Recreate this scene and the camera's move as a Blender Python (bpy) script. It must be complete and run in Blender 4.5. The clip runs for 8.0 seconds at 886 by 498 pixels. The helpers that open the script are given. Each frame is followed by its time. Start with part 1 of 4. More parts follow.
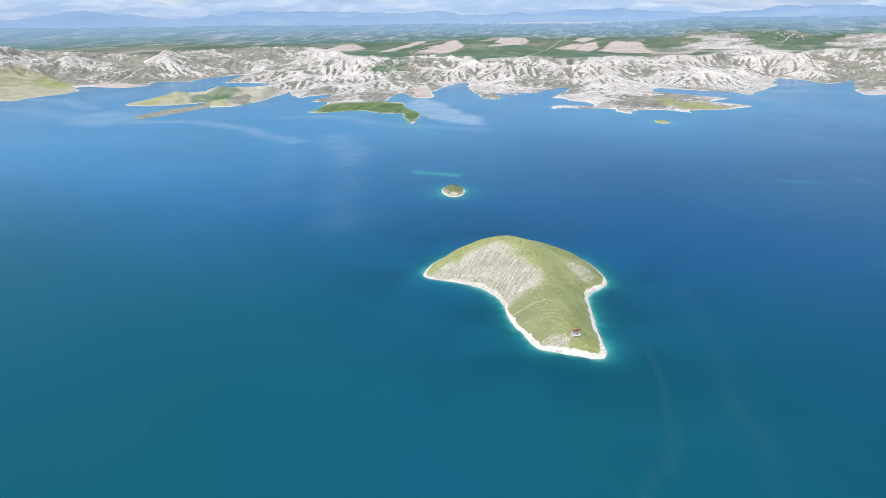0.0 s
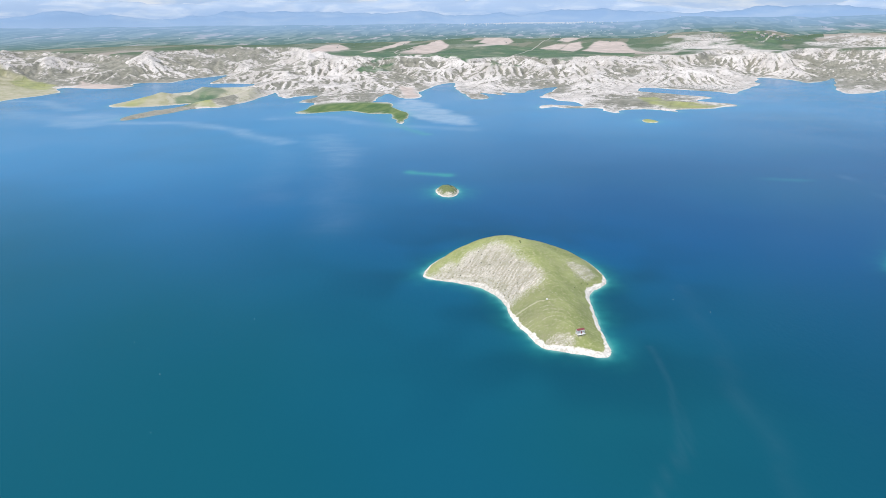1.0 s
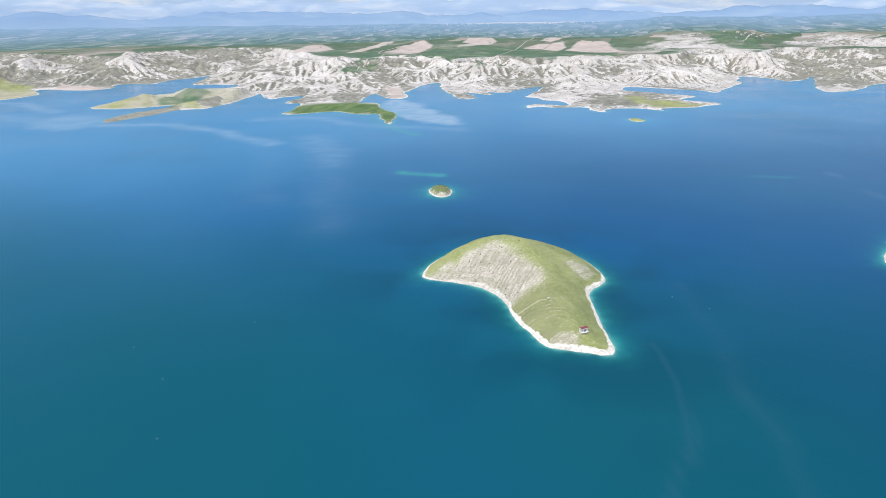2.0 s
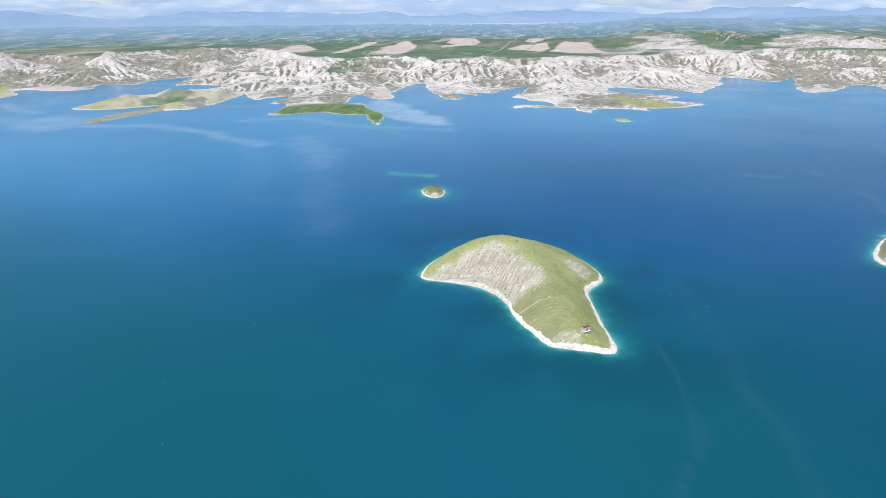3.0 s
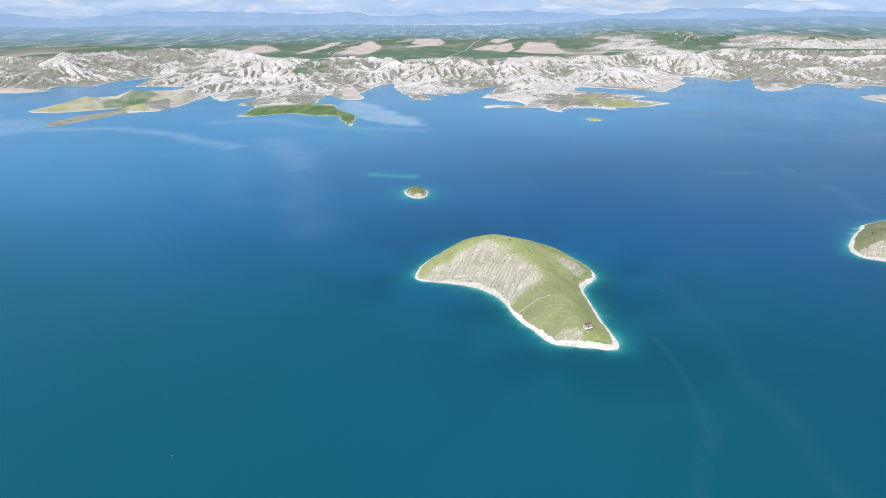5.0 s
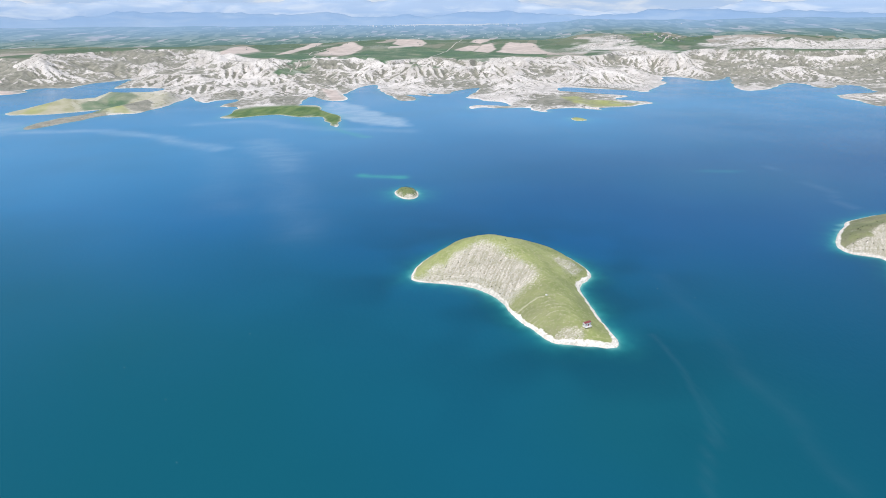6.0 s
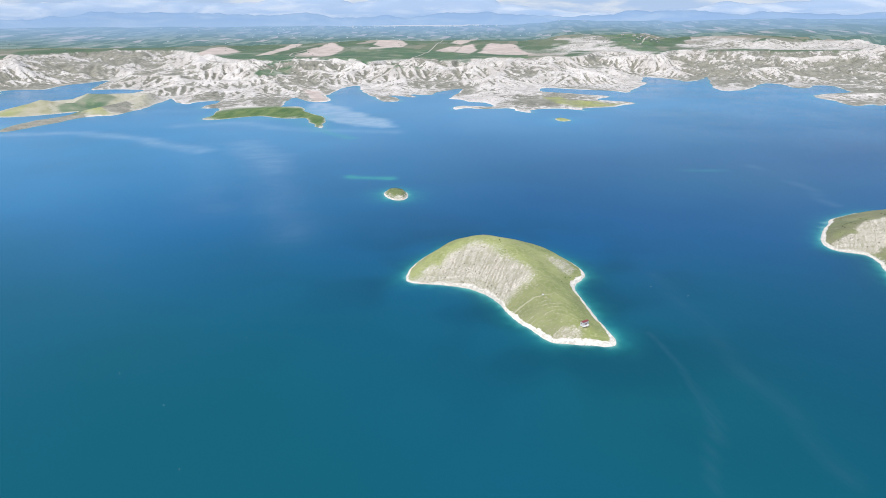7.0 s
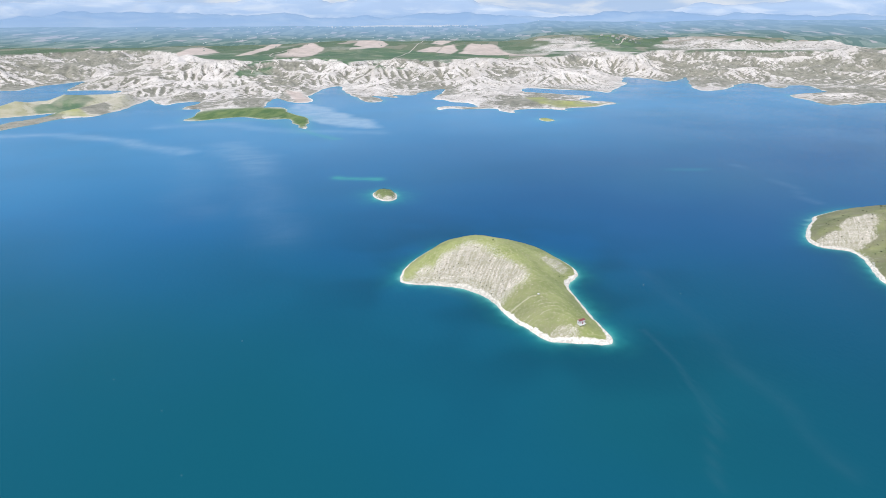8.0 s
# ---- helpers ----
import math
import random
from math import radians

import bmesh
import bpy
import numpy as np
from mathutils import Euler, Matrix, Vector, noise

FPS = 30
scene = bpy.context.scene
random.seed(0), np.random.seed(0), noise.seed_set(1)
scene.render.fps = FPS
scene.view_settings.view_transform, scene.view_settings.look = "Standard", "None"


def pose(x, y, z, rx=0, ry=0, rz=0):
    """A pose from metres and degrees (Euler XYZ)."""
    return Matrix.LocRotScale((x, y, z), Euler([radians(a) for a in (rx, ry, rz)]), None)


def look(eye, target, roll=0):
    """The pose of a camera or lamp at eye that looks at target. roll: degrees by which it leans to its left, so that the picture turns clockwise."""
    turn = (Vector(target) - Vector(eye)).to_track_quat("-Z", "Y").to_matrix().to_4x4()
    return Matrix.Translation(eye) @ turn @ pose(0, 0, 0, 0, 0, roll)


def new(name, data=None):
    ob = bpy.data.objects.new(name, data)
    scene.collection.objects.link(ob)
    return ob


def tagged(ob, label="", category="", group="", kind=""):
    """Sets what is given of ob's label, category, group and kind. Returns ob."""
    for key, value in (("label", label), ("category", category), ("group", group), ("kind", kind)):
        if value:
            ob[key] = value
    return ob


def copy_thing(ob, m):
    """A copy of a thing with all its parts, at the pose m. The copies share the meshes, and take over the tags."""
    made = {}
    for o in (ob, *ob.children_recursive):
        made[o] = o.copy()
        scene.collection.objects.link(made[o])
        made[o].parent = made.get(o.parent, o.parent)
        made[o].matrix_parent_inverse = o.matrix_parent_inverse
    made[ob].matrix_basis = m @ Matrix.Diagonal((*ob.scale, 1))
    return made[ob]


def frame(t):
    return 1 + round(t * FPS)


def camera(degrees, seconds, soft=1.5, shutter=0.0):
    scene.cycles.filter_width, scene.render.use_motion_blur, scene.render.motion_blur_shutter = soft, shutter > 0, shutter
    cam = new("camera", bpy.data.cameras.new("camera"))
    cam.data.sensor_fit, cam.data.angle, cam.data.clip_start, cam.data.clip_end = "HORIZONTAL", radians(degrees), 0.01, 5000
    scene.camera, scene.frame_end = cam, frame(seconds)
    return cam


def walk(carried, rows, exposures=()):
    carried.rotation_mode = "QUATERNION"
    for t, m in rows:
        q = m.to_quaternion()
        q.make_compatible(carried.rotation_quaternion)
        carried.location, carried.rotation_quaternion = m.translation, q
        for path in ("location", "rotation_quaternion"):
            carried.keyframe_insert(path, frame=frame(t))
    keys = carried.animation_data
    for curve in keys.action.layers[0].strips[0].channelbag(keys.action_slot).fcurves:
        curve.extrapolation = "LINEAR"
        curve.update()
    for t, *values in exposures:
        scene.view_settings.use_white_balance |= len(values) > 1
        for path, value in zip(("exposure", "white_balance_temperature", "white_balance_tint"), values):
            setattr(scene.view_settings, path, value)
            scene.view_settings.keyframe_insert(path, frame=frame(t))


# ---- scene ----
# The drone's flight: sideways and slowly ahead, 170 m over the lake
cam = camera(71.0, 8.0, soft=0.8)
PATH = [
    (0, (-8.207, 1.128, 170.145), (-8.203, 3.004, 169.451), -0.5),
    (0.5, (-13.621, 1.593, 170.135), (-13.592, 3.468, 169.44), -0.5),
    (1, (-19.048, 2.053, 170.123), (-18.993, 3.928, 169.429), -0.5),
    (1.5, (-24.482, 2.508, 170.112), (-24.401, 4.381, 169.418), -0.6),
    (3, (-40.709, 3.965, 170.092), (-40.546, 5.834, 169.399), -0.4),
    (3.5, (-46.069, 4.639, 170.077), (-45.879, 6.505, 169.384), -0.4),
    (4, (-51.358, 5.512, 170.064), (-51.14, 7.375, 169.371), -0.4),
    (4.5, (-56.509, 6.465, 170.038), (-56.261, 8.325, 169.345), -0.3),
    (6, (-71.522, 9.46, 169.923), (-71.185, 11.306, 169.232), -0.3),
    (6.5, (-76.308, 10.516, 169.914), (-75.942, 12.357, 169.224), -0.2),
    (7, (-80.97, 11.658, 169.921), (-80.572, 13.493, 169.232), -0.2),
    (7.5, (-85.491, 12.836, 169.931), (-85.063, 14.664, 169.242), -0.1),
    (8, (-89.958, 14.009, 169.927), (-89.499, 15.83, 169.239), -0.1),
]
walk(cam, [(t, look(eye, target, roll)) for t, eye, target, roll in PATH])


# ---- world, sun ----
SUN_FROM = Vector((-0.36, -0.48, 1.0)).normalized()
sun = new("sun", bpy.data.lights.new("sun", "SUN"))
sun.data.energy, sun.data.angle, sun.data.color = 4.25, radians(0.6), (1.0, 0.96, 0.9)
sun.matrix_world = look(SUN_FROM * 400, (0, 0, 0))


class Nodes:
    """Short hand for a node tree."""

    def __init__(self, tree):
        self.tree = tree
        tree.nodes.clear()

    def add(self, kind, ins=(), **props):
        n = self.tree.nodes.new(kind)
        for k, v in props.items():
            setattr(n, k, v)
        for k, v in dict(ins).items():
            if isinstance(v, bpy.types.NodeSocket):
                self.tree.links.new(v, n.inputs[k])
            else:
                n.inputs[k].default_value = v
        return n

    def attr(self, name):
        return self.add("ShaderNodeAttribute", attribute_name=name).outputs["Fac"]

    def pos(self):
        return self.add("ShaderNodeTexCoord").outputs["Object"]

    def scaled(self, v, s, turn=0.0):
        """Turned about z by that angle, then scaled along the turned axes."""
        if turn:
            v = self.add("ShaderNodeMapping", {"Vector": v, "Rotation": (0, 0, turn)}).outputs[0]
        return self.add("ShaderNodeMapping", {"Vector": v, "Scale": s}).outputs[0]

    def noise(self, v, scale, detail=4.0, rough=0.55, warp=0.0):
        return self.add("ShaderNodeTexNoise", {"Vector": v, "Scale": scale, "Detail": detail, "Roughness": rough, "Distortion": warp}).outputs["Fac"]

    def math(self, op, a, b=0.0, clamp=False):
        return self.add("ShaderNodeMath", {0: a, 1: b}, operation=op, use_clamp=clamp).outputs[0]

    def span(self, v, a, b, c=0.0, d=1.0):
        return self.add("ShaderNodeMapRange", {0: v, 1: a, 2: b, 3: c, 4: d}, interpolation_type="SMOOTHSTEP").outputs[0]

    def mix(self, f, a, b):
        n = self.add("ShaderNodeMix", data_type="RGBA")
        for k, v in ((0, f), (6, a), (7, b)):
            if isinstance(v, bpy.types.NodeSocket):
                self.tree.links.new(v, n.inputs[k])
            else:
                n.inputs[k].default_value = (*v, 1.0) if isinstance(v, tuple) else v
        return n.outputs[2]

    def bump(self, h, dist, strength=1.0):
        return self.add("ShaderNodeBump", {"Height": h, "Distance": dist, "Strength": strength}).outputs[0]

    def surface(self, **ins):
        b = self.add("ShaderNodeBsdfPrincipled", {k.replace("_", " "): v for k, v in ins.items()})
        self.add("ShaderNodeOutputMaterial", {"Surface": b.outputs[0]})
        return b


world = bpy.data.worlds.new("world")
scene.world = world
world.use_nodes = True
w = Nodes(world.node_tree)
sky = w.add("ShaderNodeTexSky", sky_type="NISHITA", sun_disc=False, sun_elevation=math.asin(SUN_FROM.z), sun_rotation=math.atan2(SUN_FROM.x, SUN_FROM.y), altitude=800, air_density=1.0, dust_density=0.2, ozone_density=2.0)
sky_light = w.add("ShaderNodeBackground", {"Color": sky.outputs[0], "Strength": 0.15})
# broken white cloud all over the sky
way = w.add("ShaderNodeTexCoord").outputs["Generated"]
up = w.add("ShaderNodeSeparateXYZ", {0: way}).outputs["Z"]
puffs = w.noise(w.scaled(way, (3.0, 3.0, 14.0)), 1.6, 7, 0.6, 0.3)
low = w.span(up, 0.03, 0.25, 1.0, 0.0)
cover = w.math("MAXIMUM", w.span(puffs, 0.5, 0.7, 0.0, 0.6), w.math("MULTIPLY", low, w.span(puffs, 0.25, 0.55, 0.98, 1.0)))
cloud_colour = w.mix(w.span(puffs, 0.42, 0.6), (0.5, 0.67, 0.95), (0.82, 0.89, 1.0))
cloud_light = w.add("ShaderNodeBackground", {"Color": cloud_colour, "Strength": 0.88})
both = w.add("ShaderNodeMixShader", {0: cover, 1: sky_light.outputs[0], 2: cloud_light.outputs[0]})
w.add("ShaderNodeOutputWorld", {"Surface": both.outputs[0]})


# ---- materials ----
def material(name):
    m = bpy.data.materials.new(name)
    m.use_nodes = True
    return m, Nodes(m.node_tree)


def plain(name, colour, rough=0.7, grain=3.0, vary=0.25):
    m, n = material(name)
    p = n.pos()
    f = n.noise(p, grain, 5)
    dark = tuple(c * (1 - vary) for c in colour)
    n.surface(Base_Color=n.mix(f, dark, colour), Roughness=rough, Normal=n.bump(f, 0.02))
    return m


def marl_colour(n, p):
    """Pale marl and gypsum: chalky cream, with thin grey beds, stains and washed-out rills."""
    coarse, fine, grit = n.noise(p, 0.014, 5, 0.6), n.noise(p, 0.07, 6, 0.6), n.noise(p, 0.5, 5, 0.7)
    c = n.mix(n.span(coarse, 0.36, 0.64), (0.68, 0.63, 0.585), (0.52, 0.475, 0.43))
    height = n.add("ShaderNodeSeparateXYZ", {0: p}).outputs["Z"]
    bed = n.math("ADD", n.math("MULTIPLY", height, 0.16), n.math("MULTIPLY", coarse, 4.0))
    bed = n.math("ABSOLUTE", n.math("SUBTRACT", n.math("FRACT", bed), 0.5))
    c = n.mix(n.span(bed, 0.05, 0.0, 0.0, 0.3), c, (0.4, 0.36, 0.31))
    c = n.mix(n.span(fine, 0.54, 0.68, 0.0, 0.5), c, (0.42, 0.385, 0.33))
    # rills that run down towards the lake, aslant on either hand
    rill = n.noise(n.scaled(p, (1.0, 0.11, 1.0), 0.5), 0.17, 4, 0.6, 0.4)
    other = n.noise(n.scaled(p, (1.0, 0.11, 1.0), -0.35), 0.15, 4, 0.6, 0.4)
    lines = n.math("MAXIMUM", n.span(rill, 0.56, 0.66), n.span(other, 0.57, 0.67))
    lines = n.math("MULTIPLY", lines, n.math("SUBTRACT", 1.0, n.attr("tame")))
    c = n.mix(n.math("MULTIPLY", lines, 0.5), c, (0.3, 0.28, 0.23))
    relief = n.math("ADD", n.math("MULTIPLY", lines, -0.8), n.math("MULTIPLY", fine, 0.6))
    return n.mix(n.span(grit, 0.56, 0.7, 0.0, 0.3), c, (0.3, 0.28, 0.23)), relief


def make_mainland():
    m, n = material("marl_hills")
    p = n.pos()
    marl, fine = marl_colour(n, p)
    # one mask for scrub and for shade painted on gullies and sunless slopes
    scrub_shade = n.mix(n.span(n.noise(p, 0.05, 6, 0.65), 0.3, 0.7), (0.12, 0.125, 0.085), (0.29, 0.275, 0.215))
    edge = n.math("ADD", n.attr("scrub_shade"), n.span(n.noise(p, 0.07, 7, 0.65), 0.3, 0.7, -0.4, 0.4))
    c = n.mix(n.span(edge, 0.38, 0.68, 0.0, 0.85), marl, scrub_shade)
    bushes = n.add("ShaderNodeTexVoronoi", {"Vector": p, "Scale": 0.17, "Randomness": 1.0}).outputs["Distance"]
    dots = n.math("MULTIPLY", n.span(bushes, 0.3, 0.2), n.span(n.noise(p, 0.012, 4), 0.4, 0.58))
    c = n.mix(n.math("MULTIPLY", dots, 0.85), c, (0.1, 0.1, 0.065))
    # ploughed and sown parcels on the plateau
    turned = n.scaled(p, (1.0, 0.42, 1.0), 0.35)
    cells = n.add("ShaderNodeTexVoronoi", {"Vector": turned, "Scale": 0.009, "Randomness": 0.9}, distance="CHEBYCHEV")
    pick = n.add("ShaderNodeSeparateColor", {0: cells.outputs["Color"]}).outputs[0]
    ramp = n.add("ShaderNodeValToRGB", {0: pick})
    ramp.color_ramp.interpolation = "CONSTANT"
    stops = [(0.0, (0.065, 0.12, 0.06)), (0.34, (0.085, 0.14, 0.075)), (0.6, (0.13, 0.165, 0.1)), (0.76, (0.21, 0.21, 0.15)), (0.9, (0.36, 0.31, 0.26)), (0.96, (0.52, 0.44, 0.39))]
    while len(ramp.color_ramp.elements) < len(stops):
        ramp.color_ramp.elements.new(0.5)
    for e, (at, col) in zip(ramp.color_ramp.elements, stops):
        e.position, e.color = at, (*col, 1)
    field = n.mix(n.span(n.noise(p, 0.03, 5), 0.3, 0.8, 0.0, 0.35), ramp.outputs[0], (0.2, 0.21, 0.13))
    c = n.mix(n.attr("crop"), c, field)
    c = n.mix(n.attr("meadow"), c, n.mix(n.span(n.noise(n.scaled(p, (1.0, 0.3, 1.0), 0.3), 0.05, 7, 0.65), 0.3, 0.7), (0.055, 0.12, 0.03), (0.17, 0.225, 0.075)))
    c = n.mix(n.attr("straw"), c, n.mix(n.span(n.noise(p, 0.03, 6, 0.6), 0.35, 0.65), (0.45, 0.41, 0.285), (0.31, 0.3, 0.165)))
    c = n.mix(n.attr("sown"), c, n.mix(n.span(n.noise(p, 0.012, 7, 0.65), 0.38, 0.62), (0.07, 0.135, 0.075), n.mix(n.span(n.noise(n.scaled(p, (1.0, 0.35, 1.0), -0.5), 0.011, 6, 0.6), 0.5, 0.58), (0.11, 0.18, 0.09), (0.235, 0.25, 0.165))))
    c = n.mix(n.attr("mustard"), c, n.mix(n.span(n.noise(p, 0.03, 5), 0.35, 0.65), (0.35, 0.36, 0.13), (0.26, 0.28, 0.13)))
    c = n.mix(n.attr("fallow"), c, n.mix(n.span(n.noise(p, 0.025, 7, 0.65), 0.35, 0.65), (0.6, 0.5, 0.44), (0.46, 0.385, 0.33)))
    c = n.mix(n.attr("beach"), c, (0.74, 0.71, 0.66))
    n.surface(Base_Color=c, Roughness=0.95, Normal=n.bump(fine, 1.5))
    return m


def make_island(dry=0.0):
    m, n = material("island_ground")
    p = n.pos()
    g1, g2 = n.noise(p, 0.05, 5), n.noise(p, 0.5, 6, 0.7)
    grass = n.mix(n.span(g1, 0.3, 0.7), (0.215, 0.25, 0.078), (0.35, 0.37, 0.146))
    grass = n.mix(n.span(g2, 0.45, 0.75), grass, (0.43, 0.41, 0.22))
    grass = n.mix(n.math("MULTIPLY", n.attr("dry"), n.span(g2, 0.25, 0.7, 0.6, 1.0)), grass, n.mix(g2, (0.13, 0.13, 0.078), (0.235, 0.222, 0.135)))
    lush = n.mix(n.span(g2, 0.35, 0.65), (0.085, 0.13, 0.04), (0.18, 0.21, 0.075))
    grass = n.mix(n.math("MULTIPLY", n.attr("lush"), n.span(n.noise(p, 0.3, 4), 0.3, 0.6, 0.55, 1.0)), grass, lush)
    stone = n.mix(n.span(n.noise(p, 0.12, 5), 0.3, 0.7), (0.86, 0.79, 0.7), (0.72, 0.65, 0.56))
    # beds that crop out as broken ledges, aslant over the slope
    beds = n.noise(n.scaled(p, (0.11, 1.0, 1.0), -0.45), 1.9, 4, 0.55, 0.5)
    beds2 = n.noise(n.scaled(p, (0.2, 1.0, 1.0), -0.1), 1.7, 4, 0.55, 0.5)
    # fine cracks steeply down the slope
    cracks = n.noise(n.scaled(p, (1.0, 0.08, 1.0), 0.5), 1.35, 3, 0.5, 0.25)
    crop = n.math("MAXIMUM", n.span(beds, 0.4, 0.6), n.span(beds2, 0.45, 0.66, 0.0, 0.6))
    tuft = n.mix(n.span(g2, 0.35, 0.65), (0.3, 0.27, 0.18), (0.5, 0.45, 0.35))
    rock = n.mix(crop, tuft, stone)
    rock = n.mix(n.span(n.noise(p, 0.1, 5, 0.6), 0.48, 0.68, 0.0, 0.42), rock, (0.36, 0.34, 0.2))
    rock = n.mix(n.span(n.noise(p, 1.1, 5, 0.7), 0.62, 0.74, 0.0, 0.5), rock, (0.2, 0.19, 0.12))
    rock = n.mix(n.span(cracks, 0.5, 0.64, 0.0, 0.3), rock, (0.26, 0.24, 0.15))
    rock = n.mix(n.math("MULTIPLY", n.attr("crack"), 0.48), rock, n.mix(g2, (0.24, 0.23, 0.13), (0.36, 0.33, 0.22)))
    g3 = n.noise(p, 0.9, 7, 0.75)
    c = n.mix(n.span(n.math("ADD", n.attr("rock"), n.span(g3, 0.25, 0.75, -0.5, 0.5)), 0.2, 0.8), grass, rock)
    c = n.mix(n.span(n.math("ADD", n.attr("ledge"), n.span(g2, 0.2, 0.8, -0.3, 0.3)), 0.25, 0.9, 0.0, 0.55), c, (0.5, 0.46, 0.33))
    shore = n.mix(n.span(g2, 0.4, 0.7), (0.82, 0.76, 0.68), (0.52, 0.465, 0.39))
    c = n.mix(n.span(n.math("ADD", n.attr("beach"), n.span(g3, 0.25, 0.75, -0.5, 0.5)), 0.25, 0.75), c, shore)
    rough_ground = n.math("ADD", n.math("MULTIPLY", crop, n.attr("rock")), g2)
    n.surface(Base_Color=c, Roughness=0.95, Normal=n.bump(rough_ground, 0.22))
    return m


def make_water():
    m, n = material("lake_water")
    p = n.pos()
    big = n.noise(p, 0.0035, 3, 0.5, 0.6)
    deep_and_mirrored = n.mix(n.span(big, 0.35, 0.65), (0.003, 0.077, 0.193), (0.004, 0.086, 0.203))
    # far water paled: haze and sky reflection put into the colour
    deep_and_mirrored = n.mix(n.attr("haze_milk"), deep_and_mirrored, (0.022, 0.203, 0.396))
    deep_and_mirrored = n.mix(n.attr("teal"), deep_and_mirrored, (0.005, 0.088, 0.124))
    # dark bands where hills mirror in the lake, put into colour
    deep_and_mirrored = n.mix(n.attr("deep_and_mirrored"), deep_and_mirrored, (0.002, 0.05, 0.084))
    wisps = n.noise(n.scaled(p, (1.0, 1.4, 1.0)), 0.014, 6, 0.65, 1.2)
    silt = n.math("MULTIPLY", n.attr("silt"), n.span(wisps, 0.3, 0.7, 0.5, 1.0))
    c = n.mix(silt, deep_and_mirrored, (0.3, 0.42, 0.52))
    c = n.mix(n.attr("shoal"), c, (0.026, 0.275, 0.258))
    c = n.mix(n.attr("edge"), c, (0.25, 0.5, 0.45))
    ripple = n.noise(n.scaled(p, (1.0, 0.6, 1.0)), 0.35, 6, 0.6)
    n.surface(Base_Color=c, Roughness=n.span(n.noise(p, 0.006, 4), 0.3, 0.7, 0.18, 0.23), IOR=1.33, Specular_IOR_Level=0.13, Normal=n.bump(ripple, 0.12))
    return m


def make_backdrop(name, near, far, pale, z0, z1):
    """Distance behind kilometres of air: haze is painted into the colour, which glows by itself."""
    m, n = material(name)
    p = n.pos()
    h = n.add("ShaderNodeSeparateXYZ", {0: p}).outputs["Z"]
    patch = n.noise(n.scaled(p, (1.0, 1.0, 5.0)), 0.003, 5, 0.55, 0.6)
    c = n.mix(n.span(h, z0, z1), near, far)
    # pale patches painted in for light that falls between clouds
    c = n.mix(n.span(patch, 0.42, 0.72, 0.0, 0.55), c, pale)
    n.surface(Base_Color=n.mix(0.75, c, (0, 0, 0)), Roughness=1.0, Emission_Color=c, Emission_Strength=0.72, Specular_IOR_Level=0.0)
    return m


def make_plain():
    """The plain kilometres off: field colours with blue haze painted in by distance, glowing by itself."""
    m, n = material("hazed_plain")
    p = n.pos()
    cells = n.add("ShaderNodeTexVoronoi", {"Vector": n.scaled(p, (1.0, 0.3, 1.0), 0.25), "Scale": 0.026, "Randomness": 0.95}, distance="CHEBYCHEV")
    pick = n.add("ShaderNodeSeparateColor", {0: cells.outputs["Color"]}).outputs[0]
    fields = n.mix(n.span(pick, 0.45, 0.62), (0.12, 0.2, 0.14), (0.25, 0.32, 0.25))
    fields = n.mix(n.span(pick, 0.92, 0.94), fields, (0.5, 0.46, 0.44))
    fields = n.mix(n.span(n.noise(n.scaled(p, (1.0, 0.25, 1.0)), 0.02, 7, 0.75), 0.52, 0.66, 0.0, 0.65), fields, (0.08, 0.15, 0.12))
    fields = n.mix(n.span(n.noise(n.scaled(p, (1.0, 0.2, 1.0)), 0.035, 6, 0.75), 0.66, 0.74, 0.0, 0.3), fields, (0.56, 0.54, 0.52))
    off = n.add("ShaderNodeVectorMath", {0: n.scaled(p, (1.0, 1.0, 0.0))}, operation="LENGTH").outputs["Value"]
    # air's blue haze put into the colour, more with distance
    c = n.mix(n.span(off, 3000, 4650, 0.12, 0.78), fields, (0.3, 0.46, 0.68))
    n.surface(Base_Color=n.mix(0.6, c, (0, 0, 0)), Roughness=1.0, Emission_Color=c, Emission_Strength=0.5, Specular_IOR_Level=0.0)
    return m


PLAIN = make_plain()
MARL = make_mainland()
ISLAND = make_island()
WATER = make_water()
RANGE_NEAR = make_backdrop("haze_blue_range", (0.34, 0.49, 0.71), (0.3, 0.455, 0.7), (0.44, 0.57, 0.75), 130, 210)
RANGE_FAR = make_backdrop("haze_pale_range", (0.32, 0.48, 0.72), (0.44, 0.58, 0.8), (0.78, 0.83, 0.9), 150, 280)
WHITEWASH = plain("whitewash", (0.78, 0.76, 0.72), 0.8)
ROOF_RED = plain("red_sheet_roof", (0.3, 0.075, 0.075), 0.5)
TIMBER = plain("dark_timber", (0.09, 0.06, 0.045), 0.8)
GREY_WOOD = plain("grey_wood", (0.42, 0.39, 0.35), 0.85)
GLASS = plain("dark_glass", (0.02, 0.025, 0.03), 0.1)
STONE = plain("pale_stone", (0.62, 0.59, 0.53), 0.9)
LEAF = plain("shrub_leaves", (0.065, 0.085, 0.034), 0.8, 4.0, 0.4)
# leaf colour paled, with the haze of the air painted in
HAZY_LEAF = plain("hazed_foliage", (0.19, 0.25, 0.22), 0.9, 0.3)
BARK = plain("bark", (0.12, 0.09, 0.06), 0.9)
FOAM = plain("white_float", (0.6, 0.62, 0.62), 0.6)
PLASTER = plain("village_plaster", (0.75, 0.72, 0.68), 0.9)
# town walls: distance haze is part of this colour
HAZY_WALL = plain("hazed_plaster", (0.7, 0.72, 0.75), 0.9)
TRACK = plain("dirt_track", (0.55, 0.5, 0.44), 0.95, 0.2)
